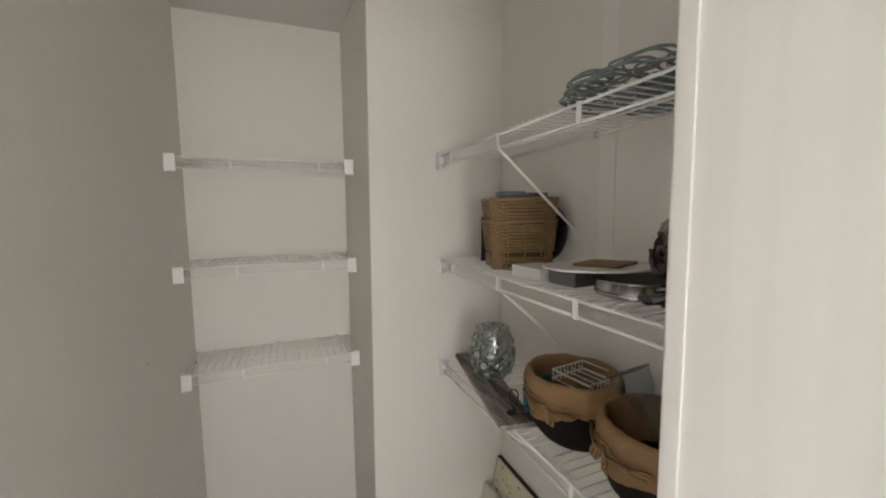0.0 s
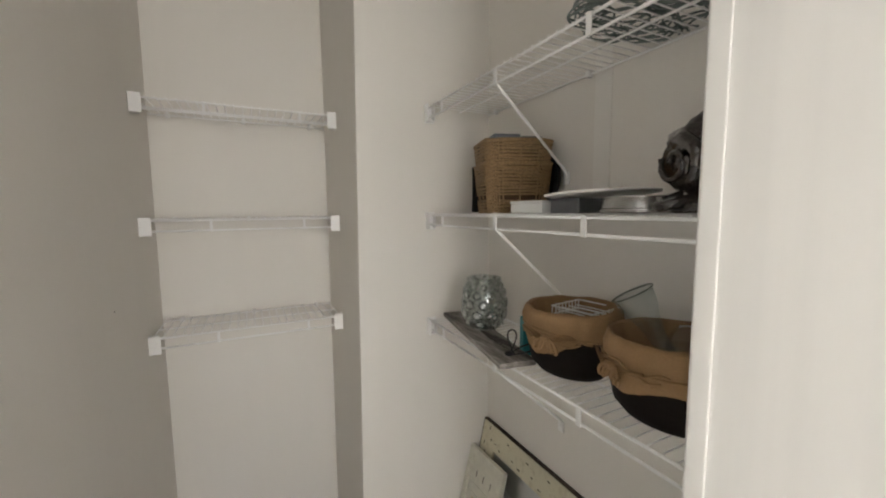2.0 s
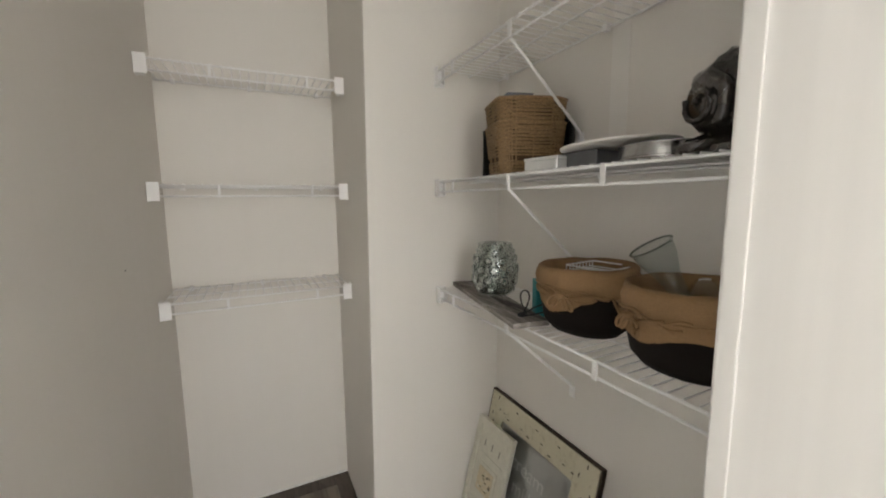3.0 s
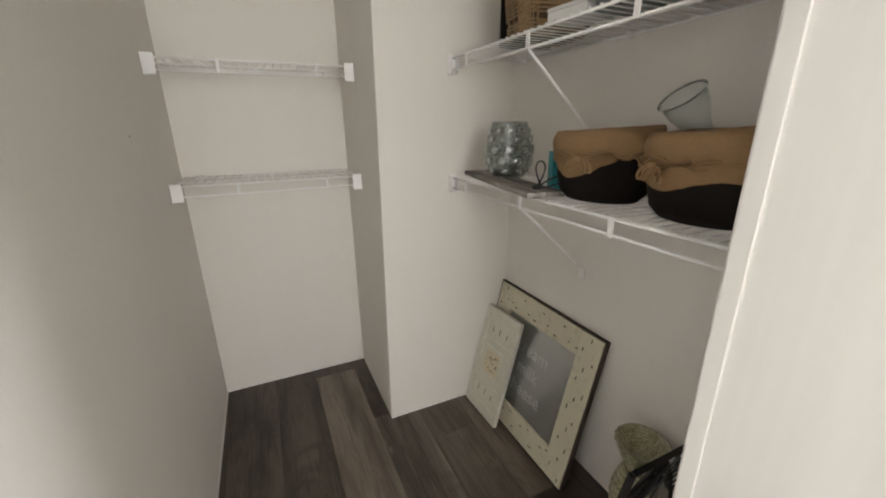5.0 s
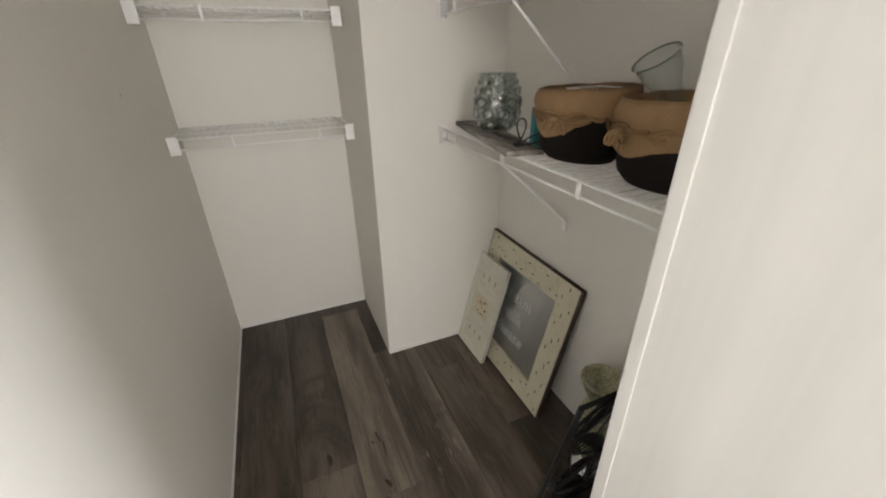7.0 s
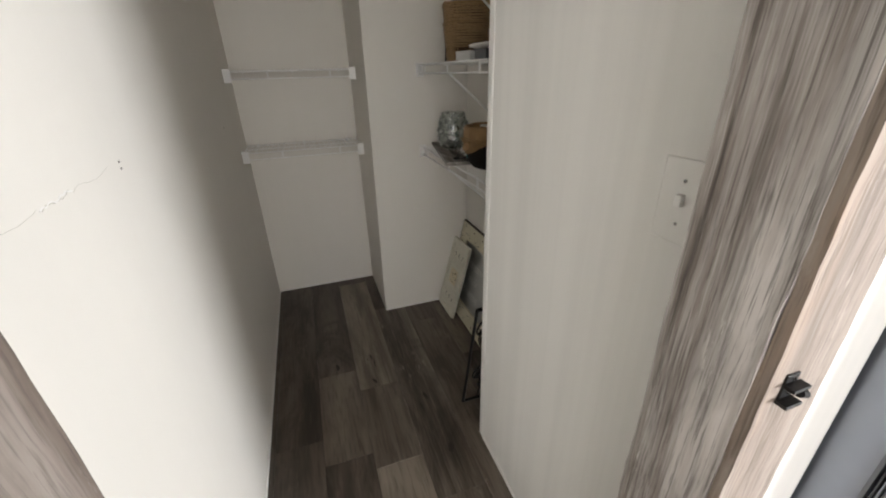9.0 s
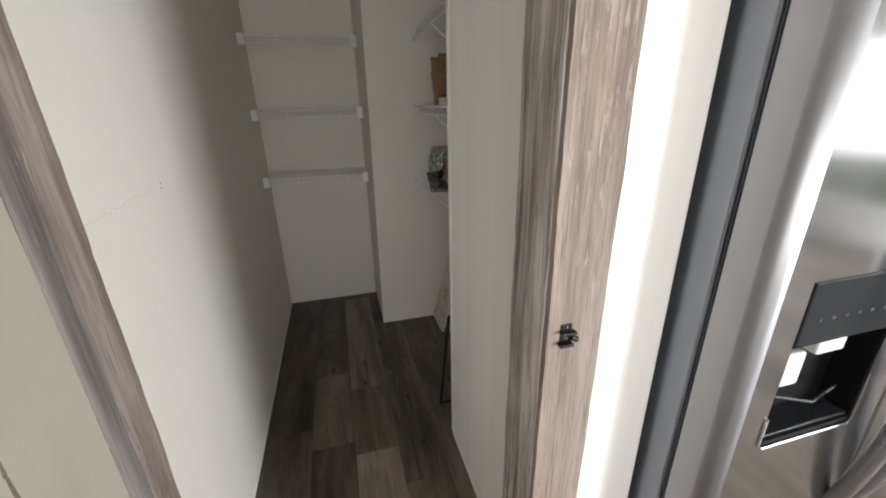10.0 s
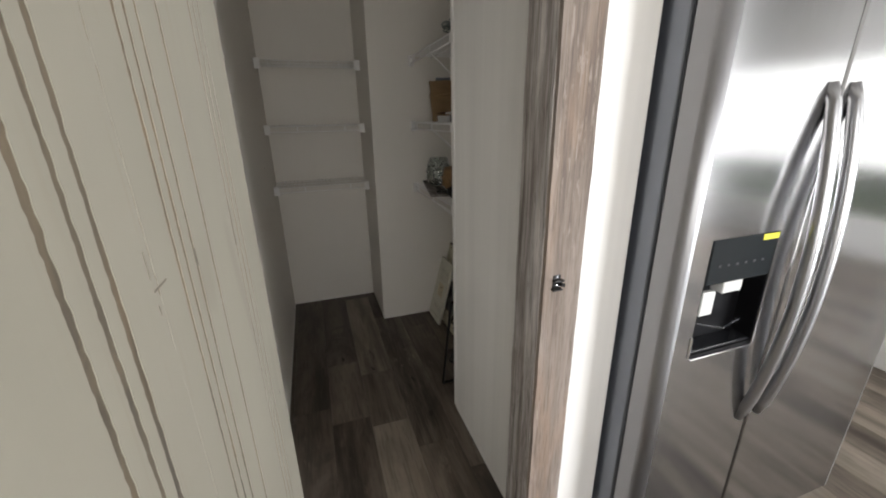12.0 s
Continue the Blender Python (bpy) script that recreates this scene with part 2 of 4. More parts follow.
def thin_glass(name, tint, gloss=(0.03, 0.09, 0.95)):
    """Clear glass of thin walls: see-through, with gloss that grows to the rim."""
    n = Nodes(name)
    tr = n.add("ShaderNodeBsdfTransparent", Color=(*tint, 1))
    gl = n.add("ShaderNodeBsdfGlossy", Color=(0.9, 0.92, 0.91, 1), Roughness=0.04)
    fr = n.add("ShaderNodeLayerWeight", Blend=0.5)
    up = n.ramp(fr.outputs["Facing"], [(0.0, (gloss[0],) * 3), (0.7, (gloss[1],) * 3), (1.0, (gloss[2],) * 3)])
    mx = n.t.nodes.new("ShaderNodeMixShader")
    n.link(up, mx.inputs[0])
    n.link(tr.outputs[0], mx.inputs[1])
    n.link(gl.outputs[0], mx.inputs[2])
    n.link(mx.outputs[0], n.t.nodes["Material Output"].inputs["Surface"])
    return n.m


M_GLASS = thin_glass("clear_glass", (0.93, 0.945, 0.94), (0.03, 0.08, 0.9))
M_LIP = thin_glass("glass_lip", (0.62, 0.66, 0.65), (0.06, 0.2, 0.9))
M_BUBBLE = thin_glass("bubble_glass", (0.85, 0.87, 0.86), (0.08, 0.22, 0.95))
M_LENS = thin_glass("pressed_glass_lens", (0.80, 0.825, 0.815), (0.30, 0.45, 0.97))
M_BUBBLEBASE = thin_glass("thick_glass_base", (0.32, 0.37, 0.35), (0.14, 0.4, 0.95))
M_SMOKE = Nodes("smoked_pressed_glass")
_w = M_SMOKE.noise(M_SMOKE.space((1, 1, 1), False), 34, 2, 0.5, 1.0)
M_SMOKE.bump(_w, 0.7, 0.006)
M_SMOKE = M_SMOKE.done(M_SMOKE.ramp(_w, [(0.42, (0.012, 0.009, 0.008)), (0.66, (0.048, 0.040, 0.034))]), 0.10, 0.0, Specular_IOR_Level=0.6, Coat_Weight=0.6, Coat_Roughness=0.05)
M_PANE = glass("window_glass", (0.98, 0.99, 0.99), 0.0)
M_MERC = Nodes("green_mercury_glass")
_v = M_MERC.space((1, 1, 1), False)
_c = M_MERC.ramp(M_MERC.noise(_v, 55, 4, 0.6, 1.0), [(0.35, (0.24, 0.235, 0.13)), (0.55, (0.46, 0.445, 0.29)), (0.75, (0.66, 0.645, 0.50))])
_w = M_MERC.add("ShaderNodeTexWave", Scale=46.0, Distortion=3.0, Detail=1.0, Detail_Scale=2.5)
_w.wave_type, _w.rings_direction = "RINGS", "Z"
M_MERC.link(_v, _w.inputs["Vector"])
_c = M_MERC.mix(M_MERC.ramp(_w.outputs["Fac"], [(0.15, (0.5, 0.5, 0.5)), (0.5, (0, 0, 0))]), _c, (0.16, 0.125, 0.06))
M_MERC.bump(_w.outputs["Fac"], 0.5, 0.002)
M_MERC = M_MERC.done(_c, 0.28, 0.2)
M_GRASS = plain("lawn", (0.09, 0.12, 0.05), 0.95, 0, 0.4, 2.0)
M_LEAF = plain("foliage", (0.055, 0.085, 0.03), 0.8, 0, 0.5, 1.5)
M_CRACK = plain("dark_scuff", (0.50, 0.47, 0.41), 0.9)
M_KNOT = plain("worn_paint", (0.17, 0.15, 0.12), 0.8)
# paler than M_WALL: a band of doorway light put into colour
M_LIGHTBAND = painted("light_band_paint", (0.80, 0.775, 0.73), (0.76, 0.735, 0.69), 0.5)


# ---- mesh helpers ----
def part(name, bm, material, parent=None, label="", smooth=False):
    """Links a bmesh as one mesh object under a thing or part."""
    me = bpy.data.meshes.new(name)
    if smooth:
        for f in bm.faces:
            f.smooth = True
    bmesh.ops.recalc_face_normals(bm, faces=bm.faces)
    bm.to_mesh(me)
    bm.free()
    me.materials.append(material)
    ob = new(name, me)
    if parent is not None:
        ob.parent = parent
    if label:
        ob["label"] = label
    return ob


def thing(name, label, category, at=(0, 0, 0), turn=0.0, group="", kind=""):
    ob = new(name)
    ob.matrix_world = pose(*at, 0, 0, turn)
    return tagged(ob, label, category, group, kind)


def box(x0, x1, y0, y1, z0, z1, bevel=0.0, bm=None):
    bm = bm or bmesh.new()
    made = bmesh.ops.create_cube(bm, size=1.0, matrix=Matrix.Translation(((x0 + x1) / 2, (y0 + y1) / 2, (z0 + z1) / 2)) @ Matrix.Diagonal((x1 - x0, y1 - y0, z1 - z0, 1)))
    if bevel:
        es = list({e for v in made["verts"] for e in v.link_edges})
        bmesh.ops.bevel(bm, geom=es, offset=bevel, segments=2, affect="EDGES", profile=0.5)
    return bm


def lathe(profile, segments=40, bm=None, ripple=None, closed=False):
    """Turns a list of (radius, z) round z. ripple(angle, z) scales the radius."""
    bm = bm or bmesh.new()
    rings = []
    for r, z in profile:
        ring = []
        for k in range(segments):
            a = 2 * math.pi * k / segments
            q = r * (ripple(a, z) if ripple else 1)
            ring.append(bm.verts.new((q * math.cos(a), q * math.sin(a), z)))
        rings.append(ring)
    pairs = list(zip(rings, rings[1:])) + ([(rings[-1], rings[0])] if closed else [])
    for a, b in pairs:
        for k in range(segments):
            bm.faces.new((a[k], a[(k + 1) % segments], b[(k + 1) % segments], b[k]))
    if not closed:
        bm.faces.new(rings[0][::-1])
        bm.faces.new(rings[-1])
    return bm


def tube(points, r, sides=6, bm=None, loop=False):
    """A round rod along a list of points."""
    bm = bm or bmesh.new()
    pts = [Vector(p) for p in points]
    n = len(pts)
    rings = []
    for i, p in enumerate(pts):
        a = pts[(i - 1) % n] if loop or i > 0 else p
        b = pts[(i + 1) % n] if loop or i < n - 1 else p
        t = (b - a).normalized()
        u = t.cross(Vector((0.13, 0.21, 0.97))).normalized() if abs(t.z) < 0.95 else t.cross(Vector((1, 0.1, 0))).normalized()
        w = t.cross(u)
        rings.append([bm.verts.new(p + r * (math.cos(2 * math.pi * k / sides) * u + math.sin(2 * math.pi * k / sides) * w)) for k in range(sides)])
    for i in range(n if loop else n - 1):
        a, b = rings[i], rings[(i + 1) % n]
        for k in range(sides):
            bm.faces.new((a[k], a[(k + 1) % sides], b[(k + 1) % sides], b[k]))
    if not loop:
        bm.faces.new(rings[0][::-1])
        bm.faces.new(rings[-1])
    return bm


def wall(name, x0, x1, y0, y1, z0, z1, material, label, bevel=0.0):
    return tagged(part(name, box(x0, x1, y0, y1, z0, z1, bevel), material), label, "wall", kind="structure")


# ---- large structure: pantry ----
H = 2.25
floor = tagged(part("floor", box(-0.434, 0.892, 0.442, 1.984, -0.08, -0.004, 0, box(-2.6, 4.9, -2.5, 0.4418, -0.08, -0.004, 0, box(1.2, 4.9, -4.5, -2.5002, -0.08, -0.004))), M_SUBFLOOR), "dark weathered wood-look plank floor", "floor", kind="structure")
wall("wall_west", -0.434, -0.334, -0.262, 1.984, 0, H, M_WALL, "off-white pantry side wall with a hairline crack")
wall("wall_north", -0.334, 0.372, 1.884, 1.984, 0, H, M_WALL, "off-white pantry back wall")
pillar = wall("wall_pillar", 0.272, 0.892, 1.42, 1.884, 0, H, M_WALL, "off-white boxed-out wall corner", 0.003)
for v in pillar.data.vertices:  # the corner is a little out of plumb
    if v.co.x < 0.3 and v.co.y < 1.5 and v.co.z > 1:
        v.co.x += 0.022
wall("wall_east", 0.79, 0.892, 0.442, 1.42, 0, H, M_WALL, "off-white wall behind the wire shelves")
wall("wall_partition", 0.448, 0.60, -0.345, 0.442, 0, H + 0.55, M_PART, "cream partition between pantry and refrigerator")
wall("wall_niche_back", 0.60, 4.9, 0.34, 0.442, 0, H + 0.55, M_KITCH, "pale grey kitchen wall behind the refrigerator")
wall("wall_header", -0.334, 0.448, -0.345, -0.262, 2.05, H + 0.55, M_KITCH, "white wall above the pantry doorway")
wall("wall_front", -2.6, -0.334, -0.345, -0.262, 0, H + 0.55, M_KITCH, "pale grey kitchen wall beside the pantry door")
tagged(part("ceiling", box(-0.434, 0.892, -0.2615, 1.984, H, H + 0.08), M_CEIL), "plain off-white pantry ceiling", "ceiling", kind="structure")

# light band painted as a pale strip on the shelf wall; partition corner guard
tagged(part("trim", box(0.7886, 0.7899, 0.866, 0.918, 1.32, H - 0.002), M_LIGHTBAND), "thin white strip painting a band of light on the wall", "trim", kind="structure")
_g = box(0.4445, 0.4479, 0.4205, 0.4455, 0.002, H - 0.004, 0.0014)
box(0.4445, 0.478, 0.4421, 0.4458, 0.002, H - 0.004, 0.0012, _g)
tagged(part("trim", _g, M_PART), "white corner guard on the partition edge", "trim", kind="structure")
for nm, x0, x1, y0, y1 in (("a", 0.2725, 0.79, 1.4145, 1.4198), ("b", -0.3338, -0.3288, -0.26, 1.884), ("c", -0.3338, 0.2718, 1.8788, 1.8838), ("d", 0.4432, 0.4478, -0.24, 0.418)):
    tagged(part("baseboard", box(x0, x1, y0, y1, 0.001, 0.010, 0.001), M_TRIM), "thin white edge strip along the floor", "trim", kind="structure")

# weathered doorway boards
casing = tagged(part("door_frame", box(0.372, 0.4475, -0.352, -0.252, 0.001, 2.05), M_DARKSTRIP), "doorway lined with grey-brown weathered boards", "door frame", kind="structure")


def ragged_board(x0, x1, y0, y1, z0, z1, seed, amount=0.0018, depth=1.0, n=90, fuzz=0.0):
    """A thin board whose long edges wander a little."""
    bm = bmesh.new()
    rows = []
    for i in range(n + 1):
        z = z0 + (z1 - z0) * i / n
        w = [amount * (1.0 if k in (1, 3) else depth) * (noise.noise((seed + k * 7.3, z * 9, 0.3)) + 0.5 * noise.noise((seed + k * 7.3, z * 45, 0.7)) + fuzz * noise.noise((seed + k * 7.3, z * 190, 0.9))) for k in range(4)]
        rows.append([bm.verts.new(p) for p in ((x0 + w[0], y0 + w[1], z), (x1 + w[2], y0 + w[1], z), (x1 + w[2], y1 + w[3], z), (x0 + w[0], y1 + w[3], z))])
    for a, b in zip(rows, rows[1:]):
        for k in range(4):
            bm.faces.new((a[k], a[(k + 1) % 4], b[(k + 1) % 4], b[k]))
    bm.faces.new(rows[0][::-1])
    bm.faces.new(rows[-1])
    return bm


part("board", ragged_board(0.360, 0.3715, -0.356, -0.249, 0.002, 2.046, 1.0), M_DARKSTRIP, casing, "grey streaked jamb board")
part("board", ragged_board(0.3615, 0.455, -0.368, -0.3565, 0.002, 2.046, 5.0), M_TANSTRIP, casing, "tan wood-grain casing board")
part("board", ragged_board(-0.3335, -0.209, -0.330, -0.263, 0.002, 2.046, 9.0), M_BROWNSTRIP, casing, "brown scraped jamb board")
part("board", ragged_board(-0.3335, -0.203, -0.372, -0.3305, 0.002, 2.046, 13.0), M_GREYPOST, casing, "grey jamb board")
part("board", ragged_board(-0.3335, -0.216, -0.400, -0.3725, 0.002, 2.046, 15.0), M_BROWNSTRIP, casing)
part("board", box(-0.2, 0.36, -0.366, -0.25, 2.0, 2.048, 0.002), M_DARKSTRIP, casing)
part("board", box(-0.3335, 0.44, -0.380, -0.3455, 2.05, 2.12, 0.002), M_TANSTRIP, casing)

# ---- kitchen shell ----
KH = H + 0.55


def wall_with_opening(name, axis, at, thick, a0, a1, o0, o1, z0, z1, label):
    """A wall along x or y with one window opening, as one mesh."""
    bm = bmesh.new()
    for lo, hi, zz0, zz1 in ((a0, o0, 0, KH), (o1, a1, 0, KH), (o0, o1, 0, z0), (o0, o1, z1, KH)):
        if hi - lo > 0.001 and zz1 - zz0 > 0.001:
            if axis == "x":
                box(lo, hi, at, at + thick, zz0, zz1, 0, bm)
            else:
                box(at, at + thick, lo, hi, zz0, zz1, 0, bm)
    return tagged(part(name, bm, M_KITCH), label, "wall", kind="structure")


wall_with_opening("wall_south", "x", -4.5, 0.1, 1.2, 4.9, 2.7, 4.1, 0.05, 2.08, "pale grey kitchen wall with a glass patio door")
# unseen return and rear wall, set close so the added window lights the partition
wall("wall_kitchen_return", 1.2, 1.3, -4.4, -2.4, 0, KH, M_KITCH, "pale grey kitchen wall")
wall_with_opening("wall_south_rear", "x", -2.5, 0.1, -2.5, 1.2, -0.9, 0.9, 0.7, 1.98, "pale grey kitchen wall with a window, out of direct view")
wall_with_opening("wall_kitchen_east", "y", 4.8, 0.1, -4.4, 0.34, -3.9, -1.3, 0.32, 1.80, "pale grey kitchen wall with a window, out of direct view")
# unseen blocker, added to keep patio light off the east wall
wall("wall_kitchen_stub", 4.15, 4.25, -4.4, -3.25, 0, KH, M_KITCH, "pale grey unseen wall end shading the east wall from the patio light")
wall("wall_kitchen_west", -2.6, -2.5, -2.5, -0.345, 0, KH, M_KITCH, "pale grey kitchen wall")
# reaches unseen past the rear wall, keeping sun off the rear window
tagged(part("ceiling", box(-2.6, 4.9, -4.5, 0.442, KH, KH + 0.08), M_CEIL), "plain white kitchen ceiling, run on outside to block sun", "ceiling", kind="structure")


def window(name, axis, at, o0, o1, z0, z1, label, category):
    w = thing(name, label, category, kind="structure")
    t = 0.045
    def piece(nm, lo, hi, zz0, zz1, mat, d0, d1):
        b = box(lo, hi, at + d0, at + d1, zz0, zz1, 0.003) if axis == "x" else box(at + d0, at + d1, lo, hi, zz0, zz1, 0.003)
        return part(nm, b, mat, w)
    piece("window_frame", o0, o0 + t, z0, z1, M_TRIM, 0.02, 0.08)
    piece("window_frame", o1 - t, o1, z0, z1, M_TRIM, 0.02, 0.08)
    piece("window_frame", o0 + t, o1 - t, z0, z0 + t, M_TRIM, 0.02, 0.08)
    piece("window_frame", o0 + t, o1 - t, z1 - t, z1, M_TRIM, 0.02, 0.08)
    mid = (o0 + o1) / 2
    piece("window_frame", mid - 0.02, mid + 0.02, z0 + t, z1 - t, M_TRIM, 0.03, 0.07)
    for lo, hi in ((o0 + t, mid - 0.02), (mid + 0.02, o1 - t)):
        piece("pane", lo, hi, z0 + t, z1 - t, M_PANE, 0.048, 0.052).visible_shadow = False


window("window_1", "y", 4.8, -3.9, -1.3, 0.32, 1.80, "white-framed double kitchen window, out of direct view", "window")
# unseen window, added to hold the rear fill
window("window_3", "x", -2.5, -0.9, 0.9, 0.7, 1.98, "white-framed double kitchen window, out of direct view", "window")
window("window_2", "x", -4.5, 2.7, 4.1, 0.05, 2.08, "white-framed glass patio door", "patio door")

# ground and hedge outside
_gr = bmesh.new()
bmesh.ops.create_grid(_gr, x_segments=8, y_segments=8, size=400)
ground = tagged(part("ground", _gr, M_GRASS), "green lawn around the house", "ground", kind="structure")
ground.location = (0, 0, -0.3)
hedge = thing("hedge", "row of dark green leafy bushes beyond the window", "hedge", kind="stuff")
rng = random.Random(4)
_v, _f = [], []
for k in range(4200):
    if rng.random() < 0.5:
        c = Vector((11 + rng.gauss(0, 0.5), rng.uniform(-14, 3), -0.3 + abs(rng.gauss(0, 0.9))))
    else:
        c = Vector((rng.uniform(0, 11), -12 + rng.gauss(0, 0.5), -0.3 + abs(rng.gauss(0, 0.9))))
    u = Vector((rng.gauss(0, 1), rng.gauss(0, 1), rng.gauss(0, 1))).normalized()
    w = u.cross(Vector((rng.gauss(0, 1), rng.gauss(0, 1), rng.gauss(0, 1)))).normalized()
    s = rng.uniform(0.06, 0.16)
    i = len(_v)
    _v += [c - u * s, c + w * s * 0.5, c + u * s, c - w * s * 0.5]
    _f.append((i, i + 1, i + 2, i + 3))
_me = bpy.data.meshes.new("leaves")
_me.from_pydata([tuple(p) for p in _v], [], _f)
_me.materials.append(M_LEAF)
new("leaves", _me).parent = hedge

# white base cabinet across the kitchen
cab = thing("base_cabinet", "white panelled kitchen base cabinet on the plank floor", "cabinet", (2.7, -0.35, 0))
part("body", box(0.02, 0.6, -0.6, 0.68, 0.0, 0.88, 0.003), M_TRIM, cab)
for y0, y1 in ((-0.59, -0.18), (-0.17, 0.24), (0.25, 0.67)):
    d = box(0.0, 0.019, y0, y1, 0.11, 0.86, 0.003)
    box(-0.006, -0.0005, y0 + 0.05, y1 - 0.05, 0.17, 0.80, 0.002, d)
    part("door", d, M_TRIM, cab)
part("worktop", box(-0.03, 0.62, -0.62, 0.685, 0.882, 0.92, 0.004), M_SLATE, cab)

# ---- pantry door, swung open ----
door = thing("door_1", "distressed cream plank door standing open on its hinges", "door", kind="structure")
part("core", box(-0.213, -0.17835, -0.955, -0.402, 0.012, 2.02, 0.001), M_DOORBACK, door, "bare brown wood showing in the grooves")
GROOVES = [0.017, 0.121, 0.144, 0.166, 0.272, 0.318, 0.338, 0.355, 0.395, 0.440, 0.456, 0.476, 0.57]
for i, (s0, s1) in enumerate(zip(GROOVES, GROOVES[1:])):
    w0, w1 = (0.0004 if s == 0.395 else 0.0025 if s > 0.43 else 0.0021 for s in (s0, s1))
    part("plank", ragged_board(-0.17834, -0.1780, -0.385 - s1 + w1, -0.385 - s0 - w0, 0.013, 2.018, 20.0 + i, 0.0009, 0.0, 620, 1.3), M_DOORPAINT, door)
for z in (0.25, 1.02, 1.78):
    part("hinge", tube([(-0.2165, -0.4015, z - 0.045), (-0.2165, -0.4015, z + 0.045)], 0.006, 8), M_BLACKMETAL, door, "black hinge")
rng = random.Random(31)
for y, z, hh, ww in ((-0.777, 1.258, 0.0014, 0.020), (-0.788, 1.274, 0.017, 0.0010), (-0.786, 1.246, 0.006, 0.0010), (-0.456, 0.935, 0.008, 0.003), (-0.553, 1.24, 0.052, 0.0045), (-0.702, 1.25, 0.014, 0.003)):
    b = ragged_board(-0.1783, -0.1777, y - ww / 2, y + ww / 2, z - hh / 2, z + hh / 2, 60 + 50 * y, 0.35 * min(ww, 0.004), 0.0)
    part("knot", b, M_KNOT, door, "dark worn knot in the paint")

# ---- catch on the casing ----
catch = thing("door_catch", "black metal spring catch screwed to the casing", "catch", (0.392, -0.3682, 1.0))
catch.scale = (0.76, 0.8, 0.76)
part("plate", box(-0.012, 0.012, -0.003, 0, -0.024, 0.024, 0.001), M_BLACKMETAL, catch)
part("jaw", box(-0.016, 0.016, -0.016, -0.003, 0.006, 0.012, 0.001), M_BLACKMETAL, catch)
part("jaw", box(-0.018, 0.012, -0.016, -0.003, -0.020, -0.014, 0.001), M_BLACKMETAL, catch)
part("roller", tube([(0.004, -0.012, 0.0), (0.018, -0.012, -0.006)], 0.006, 10), M_BLACKMETAL, catch)
for z in (0.018, -0.006):
    part("screw", tube([(0, -0.0045, z), (0, -0.002, z)], 0.003, 8), M_CHROME, catch)

# ---- light switch on the partition ----
sw = thing("light_switch", "plain cream wall switch with its small toggle", "light switch", (0.4478, -0.166, 1.122))
part("plate", box(-0.0022, 0, -0.037, 0.037, -0.058, 0.058, 0.002), M_PART, sw)
part("toggle", box(-0.011, -0.003, -0.005, 0.005, -0.004, 0.012, 0.001), M_PLASTIC, sw)
for z in (0.03, -0.03):
    part("screw", tube([(-0.0045, 0, z), (-0.003, 0, z)], 0.0025, 8), M_TIN, sw)

# ---- hairline crack on the side wall ----
rng = random.Random(11)
for y0, y1, z0, r in ((0.05, 0.12, 1.146, 0.0006), (0.13, 0.25, 1.150, 0.0003), (-0.10, 0.04, 1.142, 0.0003)):
    pts = [(-0.3338, y0 + (y1 - y0) * i / 14, z0 + 0.004 * (rng.random() - 0.5) + 0.002 * math.sin(i * 0.55) + 0.006 * i / 14) for i in range(15)]
    tagged(part("crack", tube(pts, r, 4), M_CRACK), "fine ragged crack in the wall paint", "crack", kind="structure")
flakes = [(-0.3337, 0.045 + 0.0075 * i, 1.1475 + 0.005 * (rng.random() - 0.5) + 0.006 * i / 11) for i in range(12)]
tagged(part("paint_flake", tube(flakes, 0.0011, 5), M_TRIM), "pale lifted paint along the crack", "crack", kind="structure")
for y, z in ((0.298, 1.146), (0.298, 1.158), (1.345, 1.094)):
    tagged(part("nail_hole", tube([(-0.3345, y, z), (-0.3332, y, z)], 0.0021, 8), M_SLOT), "small dark nail hole in the wall", "nail hole", kind="structure")


# ---- refrigerator ----
fr = thing("refrigerator", "stainless steel side-by-side refrigerator with water dispenser", "refrigerator", (0.608, -0.484, 0))
part("cabinet", box(0.006, 0.905, 0.082, 0.78, 0.02, 1.76, 0.006), M_CHARCOAL, fr, "dark grey painted steel cabinet")
for x in (0.08, 0.83):
    for y in (0.14, 0.70):
        part("foot", lathe([(0.02, 0.0), (0.02, 0.02)], 12), M_BLACK, fr).location = (x, y, 0)
part("kick_grille", box(0.02, 0.89, 0.06, 0.081, 0.022, 0.085, 0.003), M_BLACK, fr)


